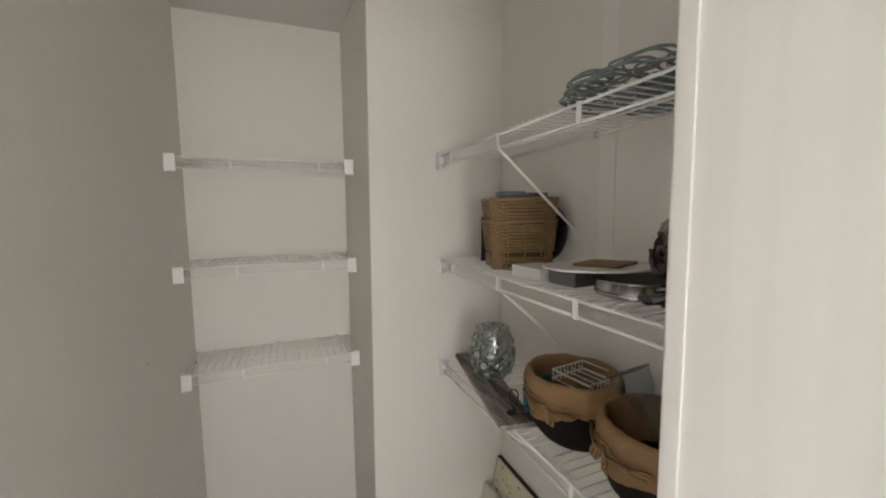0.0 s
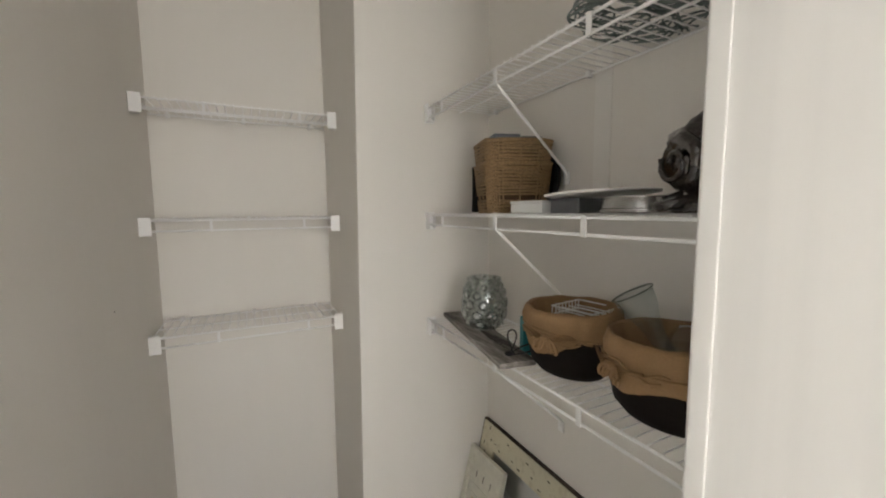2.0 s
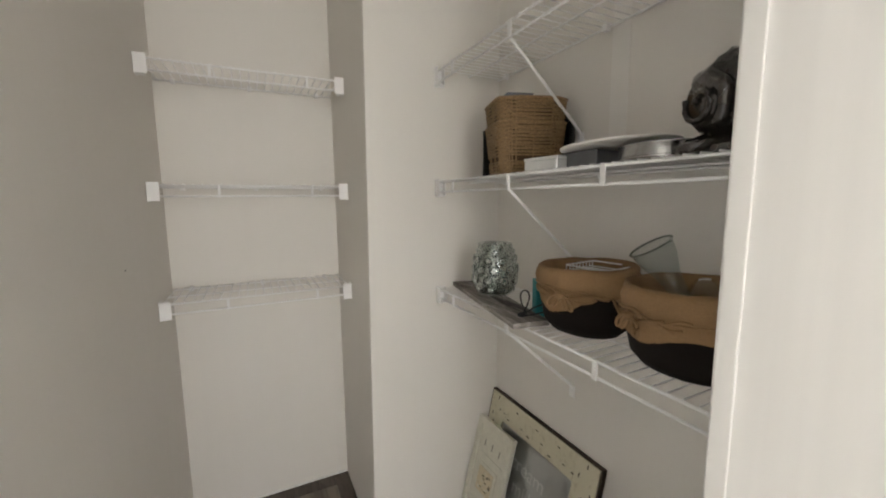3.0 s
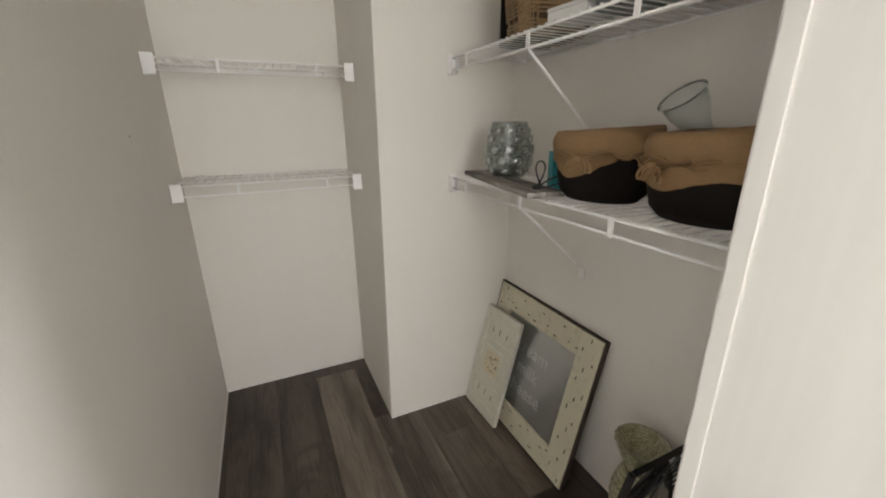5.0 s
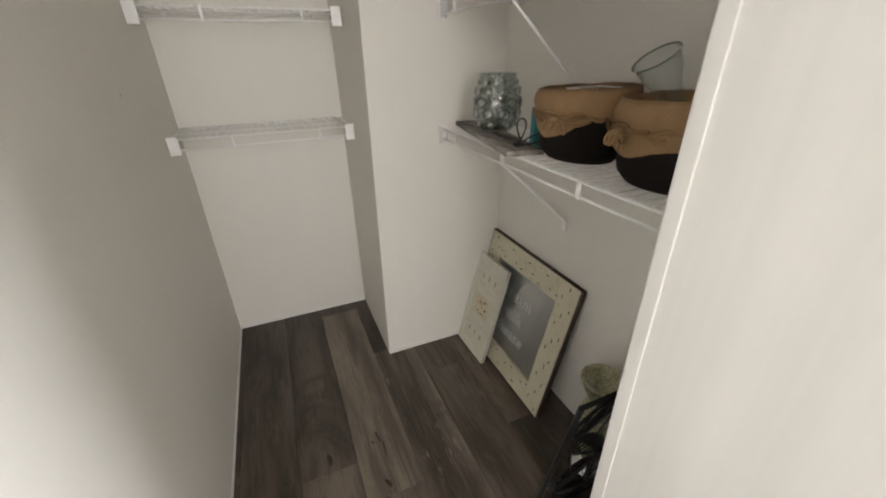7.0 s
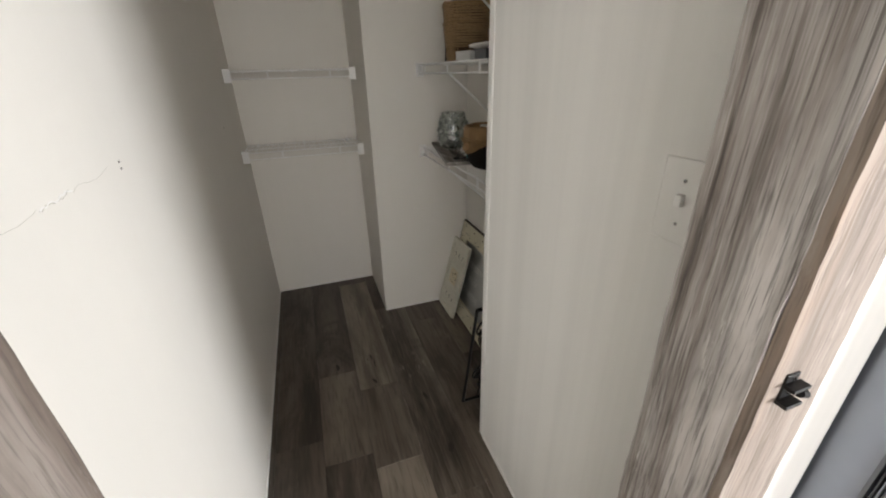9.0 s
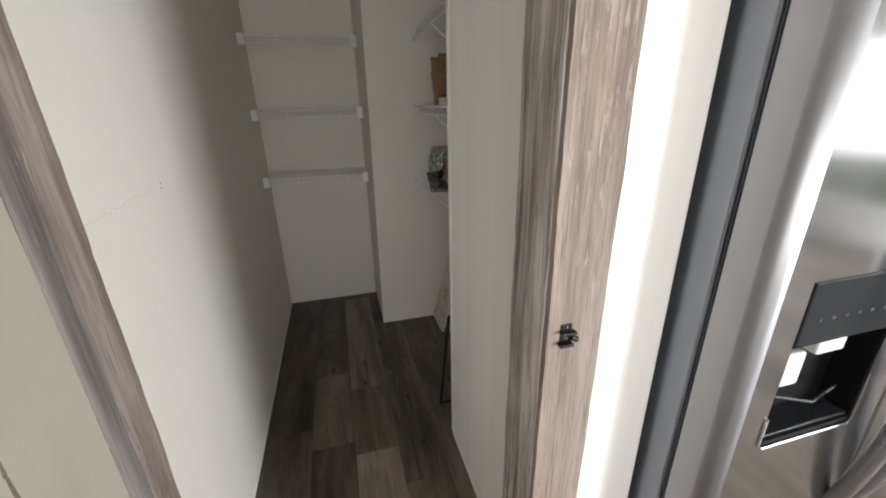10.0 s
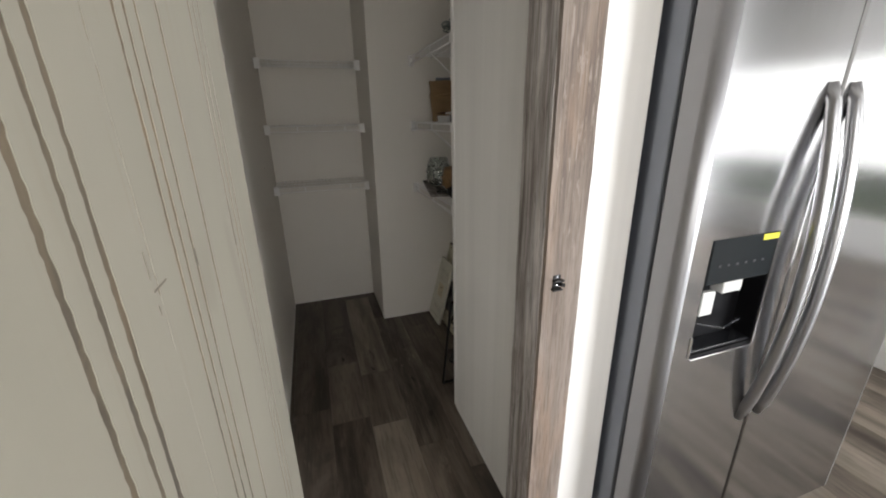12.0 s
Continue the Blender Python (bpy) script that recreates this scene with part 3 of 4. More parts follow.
def fridge_door(x0, x1, r0, r1, hole=None):
    """A slightly domed door with rounded long edges; hole: a rectangular cut (x0, x1, z0, z1)."""
    bm = bmesh.new()
    zs = [0.095, 1.77]
    prof = []
    for k in range(7):
        a = math.pi / 2 * k / 6
        prof.append((x0 + r0 - r0 * math.cos(a), r0 - r0 * math.sin(a)))
    for k in range(7):
        a = math.pi / 2 * (1 - k / 6)
        prof.append((x1 - r1 + r1 * math.cos(a), r1 - r1 * math.sin(a)))
    prof += [(x1, 0.068), (x0, 0.068)]
    if hole is None:
        rings = [[bm.verts.new((x, y, z)) for x, y in prof] for z in zs]
        n = len(prof)
        for k in range(n):
            f = bm.faces.new((rings[0][k], rings[0][(k + 1) % n], rings[1][(k + 1) % n], rings[1][k]))
            f.smooth = k < 13 and k != 6
        bm.faces.new(rings[0][::-1])
        bm.faces.new(rings[1])
        return bm
    hx0, hx1, hz0, hz1 = hole
    levels = [zs[0], hz0, hz1, zs[1]]
    left = prof[:7]
    right = prof[7:14]
    xs = left + [(hx0, 0.0), (hx1, 0.0)] + right + [(x1, 0.068), (x0, 0.068)]
    n = len(xs)
    rings = [[bm.verts.new((x, y, z)) for x, y in xs] for z in levels]
    for lv in range(3):
        for k in range(n):
            if lv == 1 and k == 7:
                continue
            f = bm.faces.new((rings[lv][k], rings[lv][(k + 1) % n], rings[lv + 1][(k + 1) % n], rings[lv + 1][k]))
            f.smooth = k < 6 or 9 <= k < 15
    bm.faces.new(rings[0][::-1])
    bm.faces.new(rings[3])
    return bm


DX0, DX1, DZ0, DZ1 = 0.074, 0.277, 0.806, 1.096
left_door = part("freezer_door", fridge_door(0.0, 0.3445, 0.026, 0.006, (DX0, DX1, DZ0, DZ1)), M_STEEL, fr)
right_door = part("fridge_door", fridge_door(0.3475, 0.912, 0.006, 0.026), M_STEEL, fr)
for d in (left_door, right_door):
    # satin wrap on the rounded outer edges
    d.data.materials.append(M_DOOREDGE)
    for f in d.data.polygons:
        if f.center.x < 0.0258 or f.center.x > 0.912 - 0.0258:
            f.material_index = 1
for k in range(3):
    part("gasket", box(0.008, 0.90, 0.0685 + 0.0045 * k, 0.0715 + 0.0045 * k, 0.10, 1.755, 0.001), M_GASKET if k != 1 else M_CHARCOAL, fr, "ribbed dark door gasket")
part("hinge_cover", box(0.01, 0.10, 0.02, 0.14, 1.771, 1.79, 0.006), M_CHARCOAL, fr)
# dispenser
disp = part("dispenser", box(DX0 + 0.001, DX1 - 0.001, 0.05, 0.056, DZ0, DZ1), M_BLACK, left_door, "black dispenser recess with chrome rim")
for b in (box(DX0, DX0 + 0.003, 0.001, 0.055, DZ0, DZ1), box(DX1 - 0.003, DX1, 0.001, 0.055, DZ0, DZ1), box(DX0 + 0.003, DX1 - 0.003, 0.001, 0.055, DZ0, DZ0 + 0.01)):
    part("recess_side", b, M_BLACK, left_door)
part("control_panel", box(DX0 + 0.003, DX1 - 0.003, -0.002, 0.03, 0.992, DZ1, 0.003), M_PANEL, left_door, "dark glossy control panel")
for k in range(6):
    part("button_icon", box(DX0 + 0.03 + 0.026 * k, DX0 + 0.037 + 0.026 * k, -0.0028, -0.0021, 1.032, 1.037), M_GREYPRINT, left_door)
part("energy_sticker", box(DX1 - 0.054, DX1 - 0.006, -0.0032, -0.0022, 1.081, 1.094), M_YELLOW, left_door, "yellow sticker")
part("chute", box(DX0 + 0.082, DX0 + 0.142, 0.012, 0.045, 0.955, 0.991, 0.004), M_WHITEBOX, left_door, "pale ice chute")
part("paddle", box(DX0 + 0.026, DX0 + 0.066, 0.014, 0.028, 0.905, 0.965, 0.004), M_WHITEBOX, left_door, "pale water paddle")
part("drip_tray", box(DX0 + 0.004, DX1 - 0.004, 0.004, 0.05, DZ0 + 0.0105, DZ0 + 0.018, 0.002), M_GLOSSBLACK, left_door)
part("spill_rib", tube([(DX0 + 0.03, 0.02, 0.885), (DX0 + 0.1, 0.006, 0.868), (DX1 - 0.03, 0.02, 0.872)], 0.003, 8), M_GLOSSBLACK, left_door)
part("rim", tube([(DX0 - 0.001, -0.001, DZ0 + 0.06), (DX0 - 0.001, -0.001, DZ0 + 0.006), (DX0 + 0.006, -0.001, DZ0 - 0.001), (DX1 - 0.006, -0.001, DZ0 - 0.001), (DX1 + 0.001, -0.001, DZ0 + 0.006), (DX1 + 0.001, -0.001, DZ0 + 0.1)], 0.0028, 8), M_CHROME, left_door, "chrome rim")


def handle(x, parent):
    pts = []
    for k in range(25):
        u = k / 24
        bow = math.sin(math.pi * u) ** 0.7
        pts.append((x, 0.004 - 0.052 * bow, 0.572 + 0.825 * u))
    h = part("handle", tube(pts, 0.0135, 12), M_CHROME, parent, "long bowed satin steel handle", True)
    h.data.materials[0] = M_SATIN


handle(0.312, left_door)
handle(0.382, right_door)


# ---- wire shelves ----
def wire_shelf(name_label, length, depth, pickets, group, brace_at=None, picket_w=0.0068):
    """Along +x from 0 to length, front edge at y = 0, wall at y = depth; the deck is at z = 0."""
    s = thing("wire_shelf", name_label, "shelf", group=group)
    def rod(nm, a, b, r, lab=""):
        return part(nm, tube([a, b], r, 8), M_WIRE, s, lab, True)
    rod("front_rod", (0.012, 0, -0.003), (length - 0.012, 0, -0.003), 0.0032)
    rod("lip_rod", (0.012, 0.002, -0.036), (length - 0.012, 0.002, -0.036), 0.0032)
    rod("back_rod", (0.004, depth - 0.006, -0.003), (length - 0.004, depth - 0.006, -0.003), 0.003)
    rod("middle_rod", (0.004, depth * 0.5, -0.0048), (length - 0.004, depth * 0.5, -0.0048), 0.0028)
    me = None
    count = int(length / 0.0255)
    for k in range(count):
        x = 0.012 + (length - 0.024) * k / (count - 1)
        if me is None:
            o = part("cross_wire", tube([(0, -0.002, 0), (0, depth - 0.003, 0)], 0.0017, 5), M_WIRE, s)
            me = o.data
        else:
            o = new("cross_wire", me)
            o.parent = s
        o.location = (x, 0, 0.0018)
    for x in pickets:
        part("lip_picket", box(x - picket_w, x + picket_w, -0.0042, -0.0008, -0.040, 0.001, 0.001), M_WIRE, s, "flat white upright of the lip")
    for x, sgn in ((0.0, 1), (length, -1)):
        def cup(d0, d1, y0, y1, z0, z1, bm=None):
            return box(min(x + sgn * d0, x + sgn * d1), max(x + sgn * d0, x + sgn * d1), y0, y1, z0, z1, 0.0008, bm)
        b = cup(0.0, 0.003, -0.012, 0.024, -0.052, 0.008)
        cup(0.003, 0.033, -0.0135, -0.0105, -0.050, 0.007, b)
        cup(0.003, 0.024, 0.015, 0.018, -0.050, 0.004, b)
        cup(0.003, 0.024, -0.0105, 0.015, -0.050, -0.047, b)
        part("end_bracket", b, M_PLASTIC, s, "white plastic end bracket")
    for x in (0.06, length * 0.5, length - 0.06):
        part("wall_clip", box(x - 0.007, x + 0.007, depth - 0.016, depth - 0.0005, -0.012, 0.006, 0.002), M_PLASTIC, s, "small white wall clip")
    if brace_at is not None:
        x, drop = brace_at
        bm = tube([(x, 0.004, -0.036), (x, depth - 0.012, -drop + 0.012), (x, depth - 0.003, -drop), (x, depth - 0.002, -drop - 0.012)], 0.0042, 8)
        part("brace", bm, M_WIRE, s, "diagonal white support brace", True)
        part("brace_foot", box(x - 0.011, x + 0.011, depth - 0.004, depth - 0.0006, -drop - 0.03, -drop + 0.006, 0.001), M_PLASTIC, s)
    return s


# shelf wall: local +x runs towards -y, local +y towards +x
EAST = lambda z: Matrix.Translation((0.538, 1.418, z)) @ Matrix.Rotation(radians(-90), 4, "Z")
side = wire_shelf("white wire shelf braced to the pantry wall", 0.974, 0.25, [0.115, 0.415, 0.712], "shelves on the long wall", (0.408, 0.252))
side.matrix_world = EAST(0.939)
for z in (1.318, 1.684):
    copy_thing(side, EAST(z))
back = wire_shelf("short white wire shelf across the end niche", 0.602, 0.243, [0.19, 0.478], "shelves in the end niche", None, 0.0042)
back.matrix_world = Matrix.Translation((-0.332, 1.639, 0.937))
for z in (1.31, 1.68):
    copy_thing(back, Matrix.Translation((-0.332, 1.639, z)))

S1, S2, S3 = 0.9428, 1.3218, 1.6878


# ---- wicker baskets ----
def wicker_basket(label, at, turn, rx, ry, bx, by, h, group):
    b = thing("wicker_basket", label, "basket", at, turn, group)
    def ring(u, off, wave, ph):
        hx, hy = bx + (rx - bx) * u + off, by + (ry - by) * u + off
        pts = []
        n = 88
        for k in range(n):
            a = 2 * math.pi * k / n
            c, s = math.cos(a), math.sin(a)
            e = 0.30
            px = hx * math.copysign(abs(c) ** e, c)
            py = hy * math.copysign(abs(s) ** e, s)
            w = 1 + wave * math.sin(22 * a + ph) / max(hx, hy)
            pts.append((px * w, py * w, h * u + 0.0013 * math.sin(5 * a + ph * 3 + 9 * u)))
        return pts
    n = max(8, int(h / 0.0046))
    bm = bmesh.new()
    rnd = random.Random(int(at[2] * 1000))
    for k in range(n + 1):
        u = k / n
        if 0.27 < u < 0.36:
            continue
        tube(ring(u, 0.0, 0.0034, (k % 2) * math.pi), 0.0021 + 0.0007 * rnd.random(), 5, bm, True)
    part("weave", bm, M_WICKER, b, "", True)
    part("rim", tube(ring(1.0, 0.002, 0.0, 0), 0.005, 7, None, True), M_WICKER, b, "thick braided rim", True)
    st = bmesh.new()
    low, high = ring(0, -0.001, 0, 0), ring(1, -0.001, 0, 0)
    for k in range(0, 88, 2):
        tube([low[k], high[k]], 0.0022, 4, st)
    part("stakes", st, M_WICKER, b)
    # inner shell in dark colour, painted shade behind the weave gaps
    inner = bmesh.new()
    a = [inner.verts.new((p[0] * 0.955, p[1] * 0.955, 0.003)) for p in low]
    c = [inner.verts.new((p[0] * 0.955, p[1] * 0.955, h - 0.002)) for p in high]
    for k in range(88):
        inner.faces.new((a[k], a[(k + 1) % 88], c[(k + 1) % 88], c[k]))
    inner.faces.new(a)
    part("lining", inner, M_WICKERSHADE, b)
    return b


wicker_basket("tan woven wicker basket under another on the shelf", (0.664, 1.106, S2 + 0.003), -17, 0.095, 0.079, 0.083, 0.067, 0.134, "nested wicker baskets")
wicker_basket("tan woven wicker basket nested in the one below", (0.664, 1.106, S2 + 0.086), -17, 0.096, 0.080, 0.085, 0.069, 0.112, "nested wicker baskets")
for nm, at, sz, m, lab in (
    ("box", (0.632, 1.098, S2 + 0.095), (0.074, 0.05, 0.126), M_SLATE, "slate blue cardboard box standing in the wicker basket"),
    ("tin_box", (0.704, 1.080, S2 + 0.095), (0.058, 0.05, 0.122), M_TINDARK, "dark metal box standing in the wicker basket")):
    b = thing(nm, lab, "box", at, -17)
    part("body", box(-sz[0] / 2, sz[0] / 2, -sz[1] / 2, sz[1] / 2, 0, sz[2] - 0.012, 0.002), m, b)
    part("lid", box(-sz[0] / 2 - 0.001, sz[0] / 2 + 0.001, -sz[1] / 2 - 0.001, sz[1] / 2 + 0.001, sz[2] - 0.0115, sz[2], 0.002), m, b)

# frying pan leaning on the wall
pan = thing("frying_pan", "black round pan leaning on the wall behind baskets", "pan")
pan.matrix_world = Matrix.Translation((0.766, 1.098, S2 + 0.098)) @ Matrix.Rotation(radians(-84), 4, "Y")
part("bowl", lathe([(0.002, 0.0), (0.082, 0.0), (0.096, 0.030), (0.098, 0.030), (0.0985, 0.028), (0.084, -0.003), (0.002, -0.003)], 48), M_BLACK, pan, "", True)
part("handle", box(-0.012, 0.012, 0.09, 0.14, 0.02, 0.03, 0.004), M_BLACK, pan)

# black sheet put in for the narrow shadow left of the baskets
tray = thing("baking_tray", "thin black sheet standing in for shadow behind the baskets", "tray", (0.706, 1.240, S2 + 0.003), -4)
part("sheet", box(-0.09, 0.09, -0.002, 0.002, 0.0, 0.140, 0.001), M_BLACKMETAL, tray)
part("rim", tube([(-0.09, 0, 0.002), (-0.09, 0, 0.140), (0.09, 0, 0.140), (0.09, 0, 0.002)], 0.004, 6), M_BLACKMETAL, tray)

wb = thing("box", "small grey-white card box on the shelf", "box", (0.605, 0.915, S2 + 0.0015), -84)
part("body", box(-0.052, 0.052, -0.045, 0.045, 0, 0.021, 0.0015), M_WHITEBOX, wb)
part("lid", box(-0.053, 0.053, -0.046, 0.046, 0.0215, 0.029, 0.0015), M_WHITEBOX, wb)

# cake tins with a round tray on top
def cake_tin(label, at, r, h, mat):
    c = thing("cake_tin", label, "cake tin", at, 0, "stack of baking tins")
    part("wall", lathe([(0.0, 0.001), (r - 0.001, 0.001), (r, 0.003), (r, h - 0.003), (r + 0.003, h - 0.0015), (r, h), (r - 0.002, h - 0.001), (r - 0.002, 0.004), (0.0, 0.004)], 56), mat, c, "", True)
    part("base_ring", lathe([(r + 0.0004, 0.004), (r + 0.0025, 0.005), (r + 0.0025, 0.008), (r + 0.0004, 0.009)], 56, None, None, True), mat, c, "rolled bottom ring", True)
    return c


cake_tin("round dull tin cake ring on the shelf", (0.664, 0.672, S2 + 0.001), 0.082, 0.032, M_TIN)
lo = thing("loaf_tin", "small dark grey square baking tin", "baking tin", (0.638, 0.812, S2 + 0.001), -86, "stack of baking tins")
_b = box(-0.040, 0.040, -0.055, 0.055, 0, 0.030, 0.003)
part("body", _b, M_TINDARK, lo)
part("rim", tube([(-0.041, -0.056, 0.0295), (0.041, -0.056, 0.0295), (0.041, 0.056, 0.0295), (-0.041, 0.056, 0.0295)], 0.0028, 6, None, True), M_TINDARK, lo)
tr = thing("serving_tray", "round pale flat tray lying on the baking tins", "tray")
tr.matrix_world = pose(0.660, 0.778, S2 + 0.0395, -2.4, 0, 0)
part("disc", lathe([(0.0, 0.0), (0.112, 0.0), (0.119, 0.002), (0.120, 0.0055), (0.117, 0.006), (0.112, 0.0042), (0.0, 0.005)], 64), M_TRAY, tr, "", True)
tv = thing("trivet", "brown cork trivet on the round tray", "trivet")
tv.matrix_world = pose(0.672, 0.772, S2 + 0.0452, -2.4, 0, 20)
part("slab", box(-0.05, 0.05, -0.05, 0.05, 0, 0.007, 0.002), M_CORK, tv)

# smoked glass ornament
def dome_mesh(rx, ry, rz, lumps, seed):
    """A rounded shell with soft pressed lumps."""
    bm = bmesh.new()
    bmesh.ops.create_uvsphere(bm, u_segments=40, v_segments=24, radius=1.0)
    for v in bm.verts:
        d = v.co.normalized()
        k = 1 + lumps * noise.noise((d.x * 3.1 + seed, d.y * 3.1, d.z * 3.1)) + 0.4 * lumps * noise.noise((d.x * 8 + seed, d.y * 8, d.z * 8))
        v.co = Vector((d.x * rx * k, d.y * ry * k, d.z * rz * k))
    return bm


orn = thing("glass_ornament", "dark smoked pressed-glass ornament standing on the wire shelf", "ornament", (0.668, 0.532, S2 + 0.001), 0)
_o = part("body", dome_mesh(0.062, 0.096, 0.074, 0.12, 3.0), M_SMOKE, orn, "domed dark glass body", True)
_o.matrix_local = pose(0.004, 0.008, 0.090, 24, 0, 0)
_o = part("face", lathe([(0.010, 0.012), (0.022, 0.004), (0.040, 0.010), (0.050, 0.0), (0.046, -0.012), (0.02, -0.02)], 36, None, lambda a, z: 1 + 0.05 * math.sin(5 * a + 40 * z)), M_SMOKE, orn, "hollowed round glass cheek", True)
_o.matrix_local = Matrix.Translation((-0.046, 0.046, 0.086)) @ look((0, 0, 0), (0.80, -0.42, 0.1))
part("curl", tube([((0.014 + 0.0035 * k) * math.cos(0.55 * k) * 0.35 - 0.062, 0.050 + (0.010 + 0.0022 * k) * math.cos(0.55 * k), 0.084 + (0.010 + 0.0022 * k) * math.sin(0.55 * k)) for k in range(13)], 0.0058, 8), M_SMOKE, orn, "curled glass ridge", True)
part("foot", lathe([(0.014, 0.001), (0.072, 0.0), (0.076, 0.008), (0.064, 0.020), (0.044, 0.038), (0.034, 0.060)], 48, None, lambda a, z: 1 + 0.09 * math.sin(6 * a) * max(0, 1 - z / 0.06)), M_SMOKE, orn, "fluted spreading glass foot", True)
part("toe", tube([(-0.030, 0.050, 0.030), (-0.040, 0.078, 0.020), (-0.036, 0.098, 0.011), (-0.020, 0.112, 0.010), (-0.004, 0.108, 0.013)], 0.0105, 10), M_SMOKE, orn, "", True)
part("toe", tube([(-0.045, 0.020, 0.026), (-0.066, 0.040, 0.016), (-0.076, 0.062, 0.011), (-0.070, 0.078, 0.012)], 0.0095, 10), M_SMOKE, orn, "", True)


# ---- bottom shelf things ----
bd = thing("rustic_board", "dark weathered wooden board lying along the shelf", "board", (0.592, 1.158, S1 + 0.0015), -101)
for k in range(2):
    part("slat", ragged_board(0, 1, 0, 1, 0, 1, 40 + k, 0.0), M_RUSTIC, bd).scale = (0.505, 0.0485, 0.013)
    bd.children[-1].location = (-0.2525, -0.049 + 0.0495 * k, 0)
cd = thing("cord_loop", "thin black cord tied in loops on the board", "cord", (0.548, 0.955, S1 + 0.0148))
cd.scale = (1.15, 1.15, 1.15)
def loop_pts(dx, dy, h, w):
    return [((dx * u + w * math.sin(2 * math.pi * u) * 0.5), dy * u - w * math.sin(2 * math.pi * u) * 0.3, 0.002 + h * math.sin(math.pi * u)) for u in [k / 18 for k in range(19)]]
part("loop", tube(loop_pts(0.012, -0.006, 0.058, 0.022), 0.0018, 6), M_CORD, cd, "", True)
part("loop", tube([(0.0, 0.0, 0.004), (0.02, -0.016, 0.022), (0.045, -0.032, 0.034), (0.058, -0.042, 0.030), (0.05, -0.046, 0.022), (0.02, -0.02, 0.008), (0, -0.002, 0.002)], 0.0018, 6), M_CORD, cd, "", True)
part("knot", lathe([(0.004, 0), (0.009, 0.003), (0.009, 0.007), (0.003, 0.01)], 10), M_CORD, cd)


def bubble_vase():
    v = thing("glass_vase", "rounded silvery bubble-glass vase on the wooden board", "vase", (0.628, 1.196, S1 + 0.0148))
    v.scale = (1.11, 1.11, 1.03)
    prof = [(0.0, 0.0), (0.040, 0.0), (0.049, 0.008), (0.058, 0.03), (0.064, 0.062), (0.062, 0.095), (0.055, 0.125), (0.048, 0.150), (0.046, 0.158), (0.0435, 0.158), (0.0455, 0.150), (0.0525, 0.125), (0.0595, 0.095), (0.0615, 0.062), (0.0555, 0.032), (0.046, 0.012), (0.038, 0.006), (0.0, 0.006)]
    part("body", lathe(prof[1:-1] , 48), M_BUBBLE, v, "", True)
    part("base", lathe([(0.010, 0.007), (0.044, 0.0072), (0.050, 0.018), (0.046, 0.024), (0.010, 0.021)], 40), M_BUBBLEBASE, v, "thick greenish glass base", True)
    rnd = random.Random(8)
    for row, (z, r, n, s) in enumerate(((0.022, 0.055, 8, 0.0115), (0.05, 0.0625, 9, 0.0150), (0.081, 0.0635, 9, 0.0140), (0.109, 0.0592, 9, 0.0125), (0.133, 0.0528, 9, 0.0100), (0.15, 0.0475, 9, 0.0065))):
        for k in range(n):
            a = 2 * math.pi * (k + 0.5 * (row % 2)) / n + rnd.uniform(-0.08, 0.08)
            q = s * rnd.uniform(0.72, 1.08)
            cap = [(q * 0.86, -0.0012), (q * 0.82, q * 0.09), (q * 0.62, q * 0.20), (q * 0.36, q * 0.27), (q * 0.06, q * 0.30)]
            o = part("bubble", lathe(cap, 18), M_LENS, v, "", True)
            ridge = [(q * 0.98 * math.cos(2 * math.pi * j / 18), q * 0.98 * math.sin(2 * math.pi * j / 18), 0.0002) for j in range(18)]
            o2 = part("bubble_ring", tube(ridge, q * 0.10, 5, None, True), M_BUBBLEBASE, v, "", True)
            o2.matrix_local = Matrix.Translation((r * math.cos(a), r * math.sin(a), z)) @ Matrix.Rotation(a, 4, "Z") @ Matrix.Rotation(math.pi / 2, 4, "Y")
            o.matrix_local = Matrix.Translation((r * math.cos(a), r * math.sin(a), z)) @ Matrix.Rotation(a, 4, "Z") @ Matrix.Rotation(math.pi / 2, 4, "Y")
    return v


bubble_vase()
tl = thing("box", "small teal card box beside the burlap bowl", "box", (0.636, 0.966, S1 + 0.0018), -14)
part("body", box(-0.034, 0.034, -0.0125, 0.0125, 0, 0.098, 0.002), M_TEAL, tl)
part("flap", box(-0.034, 0.034, -0.013, 0.013, 0.0985, 0.102, 0.001), M_TEAL, tl)


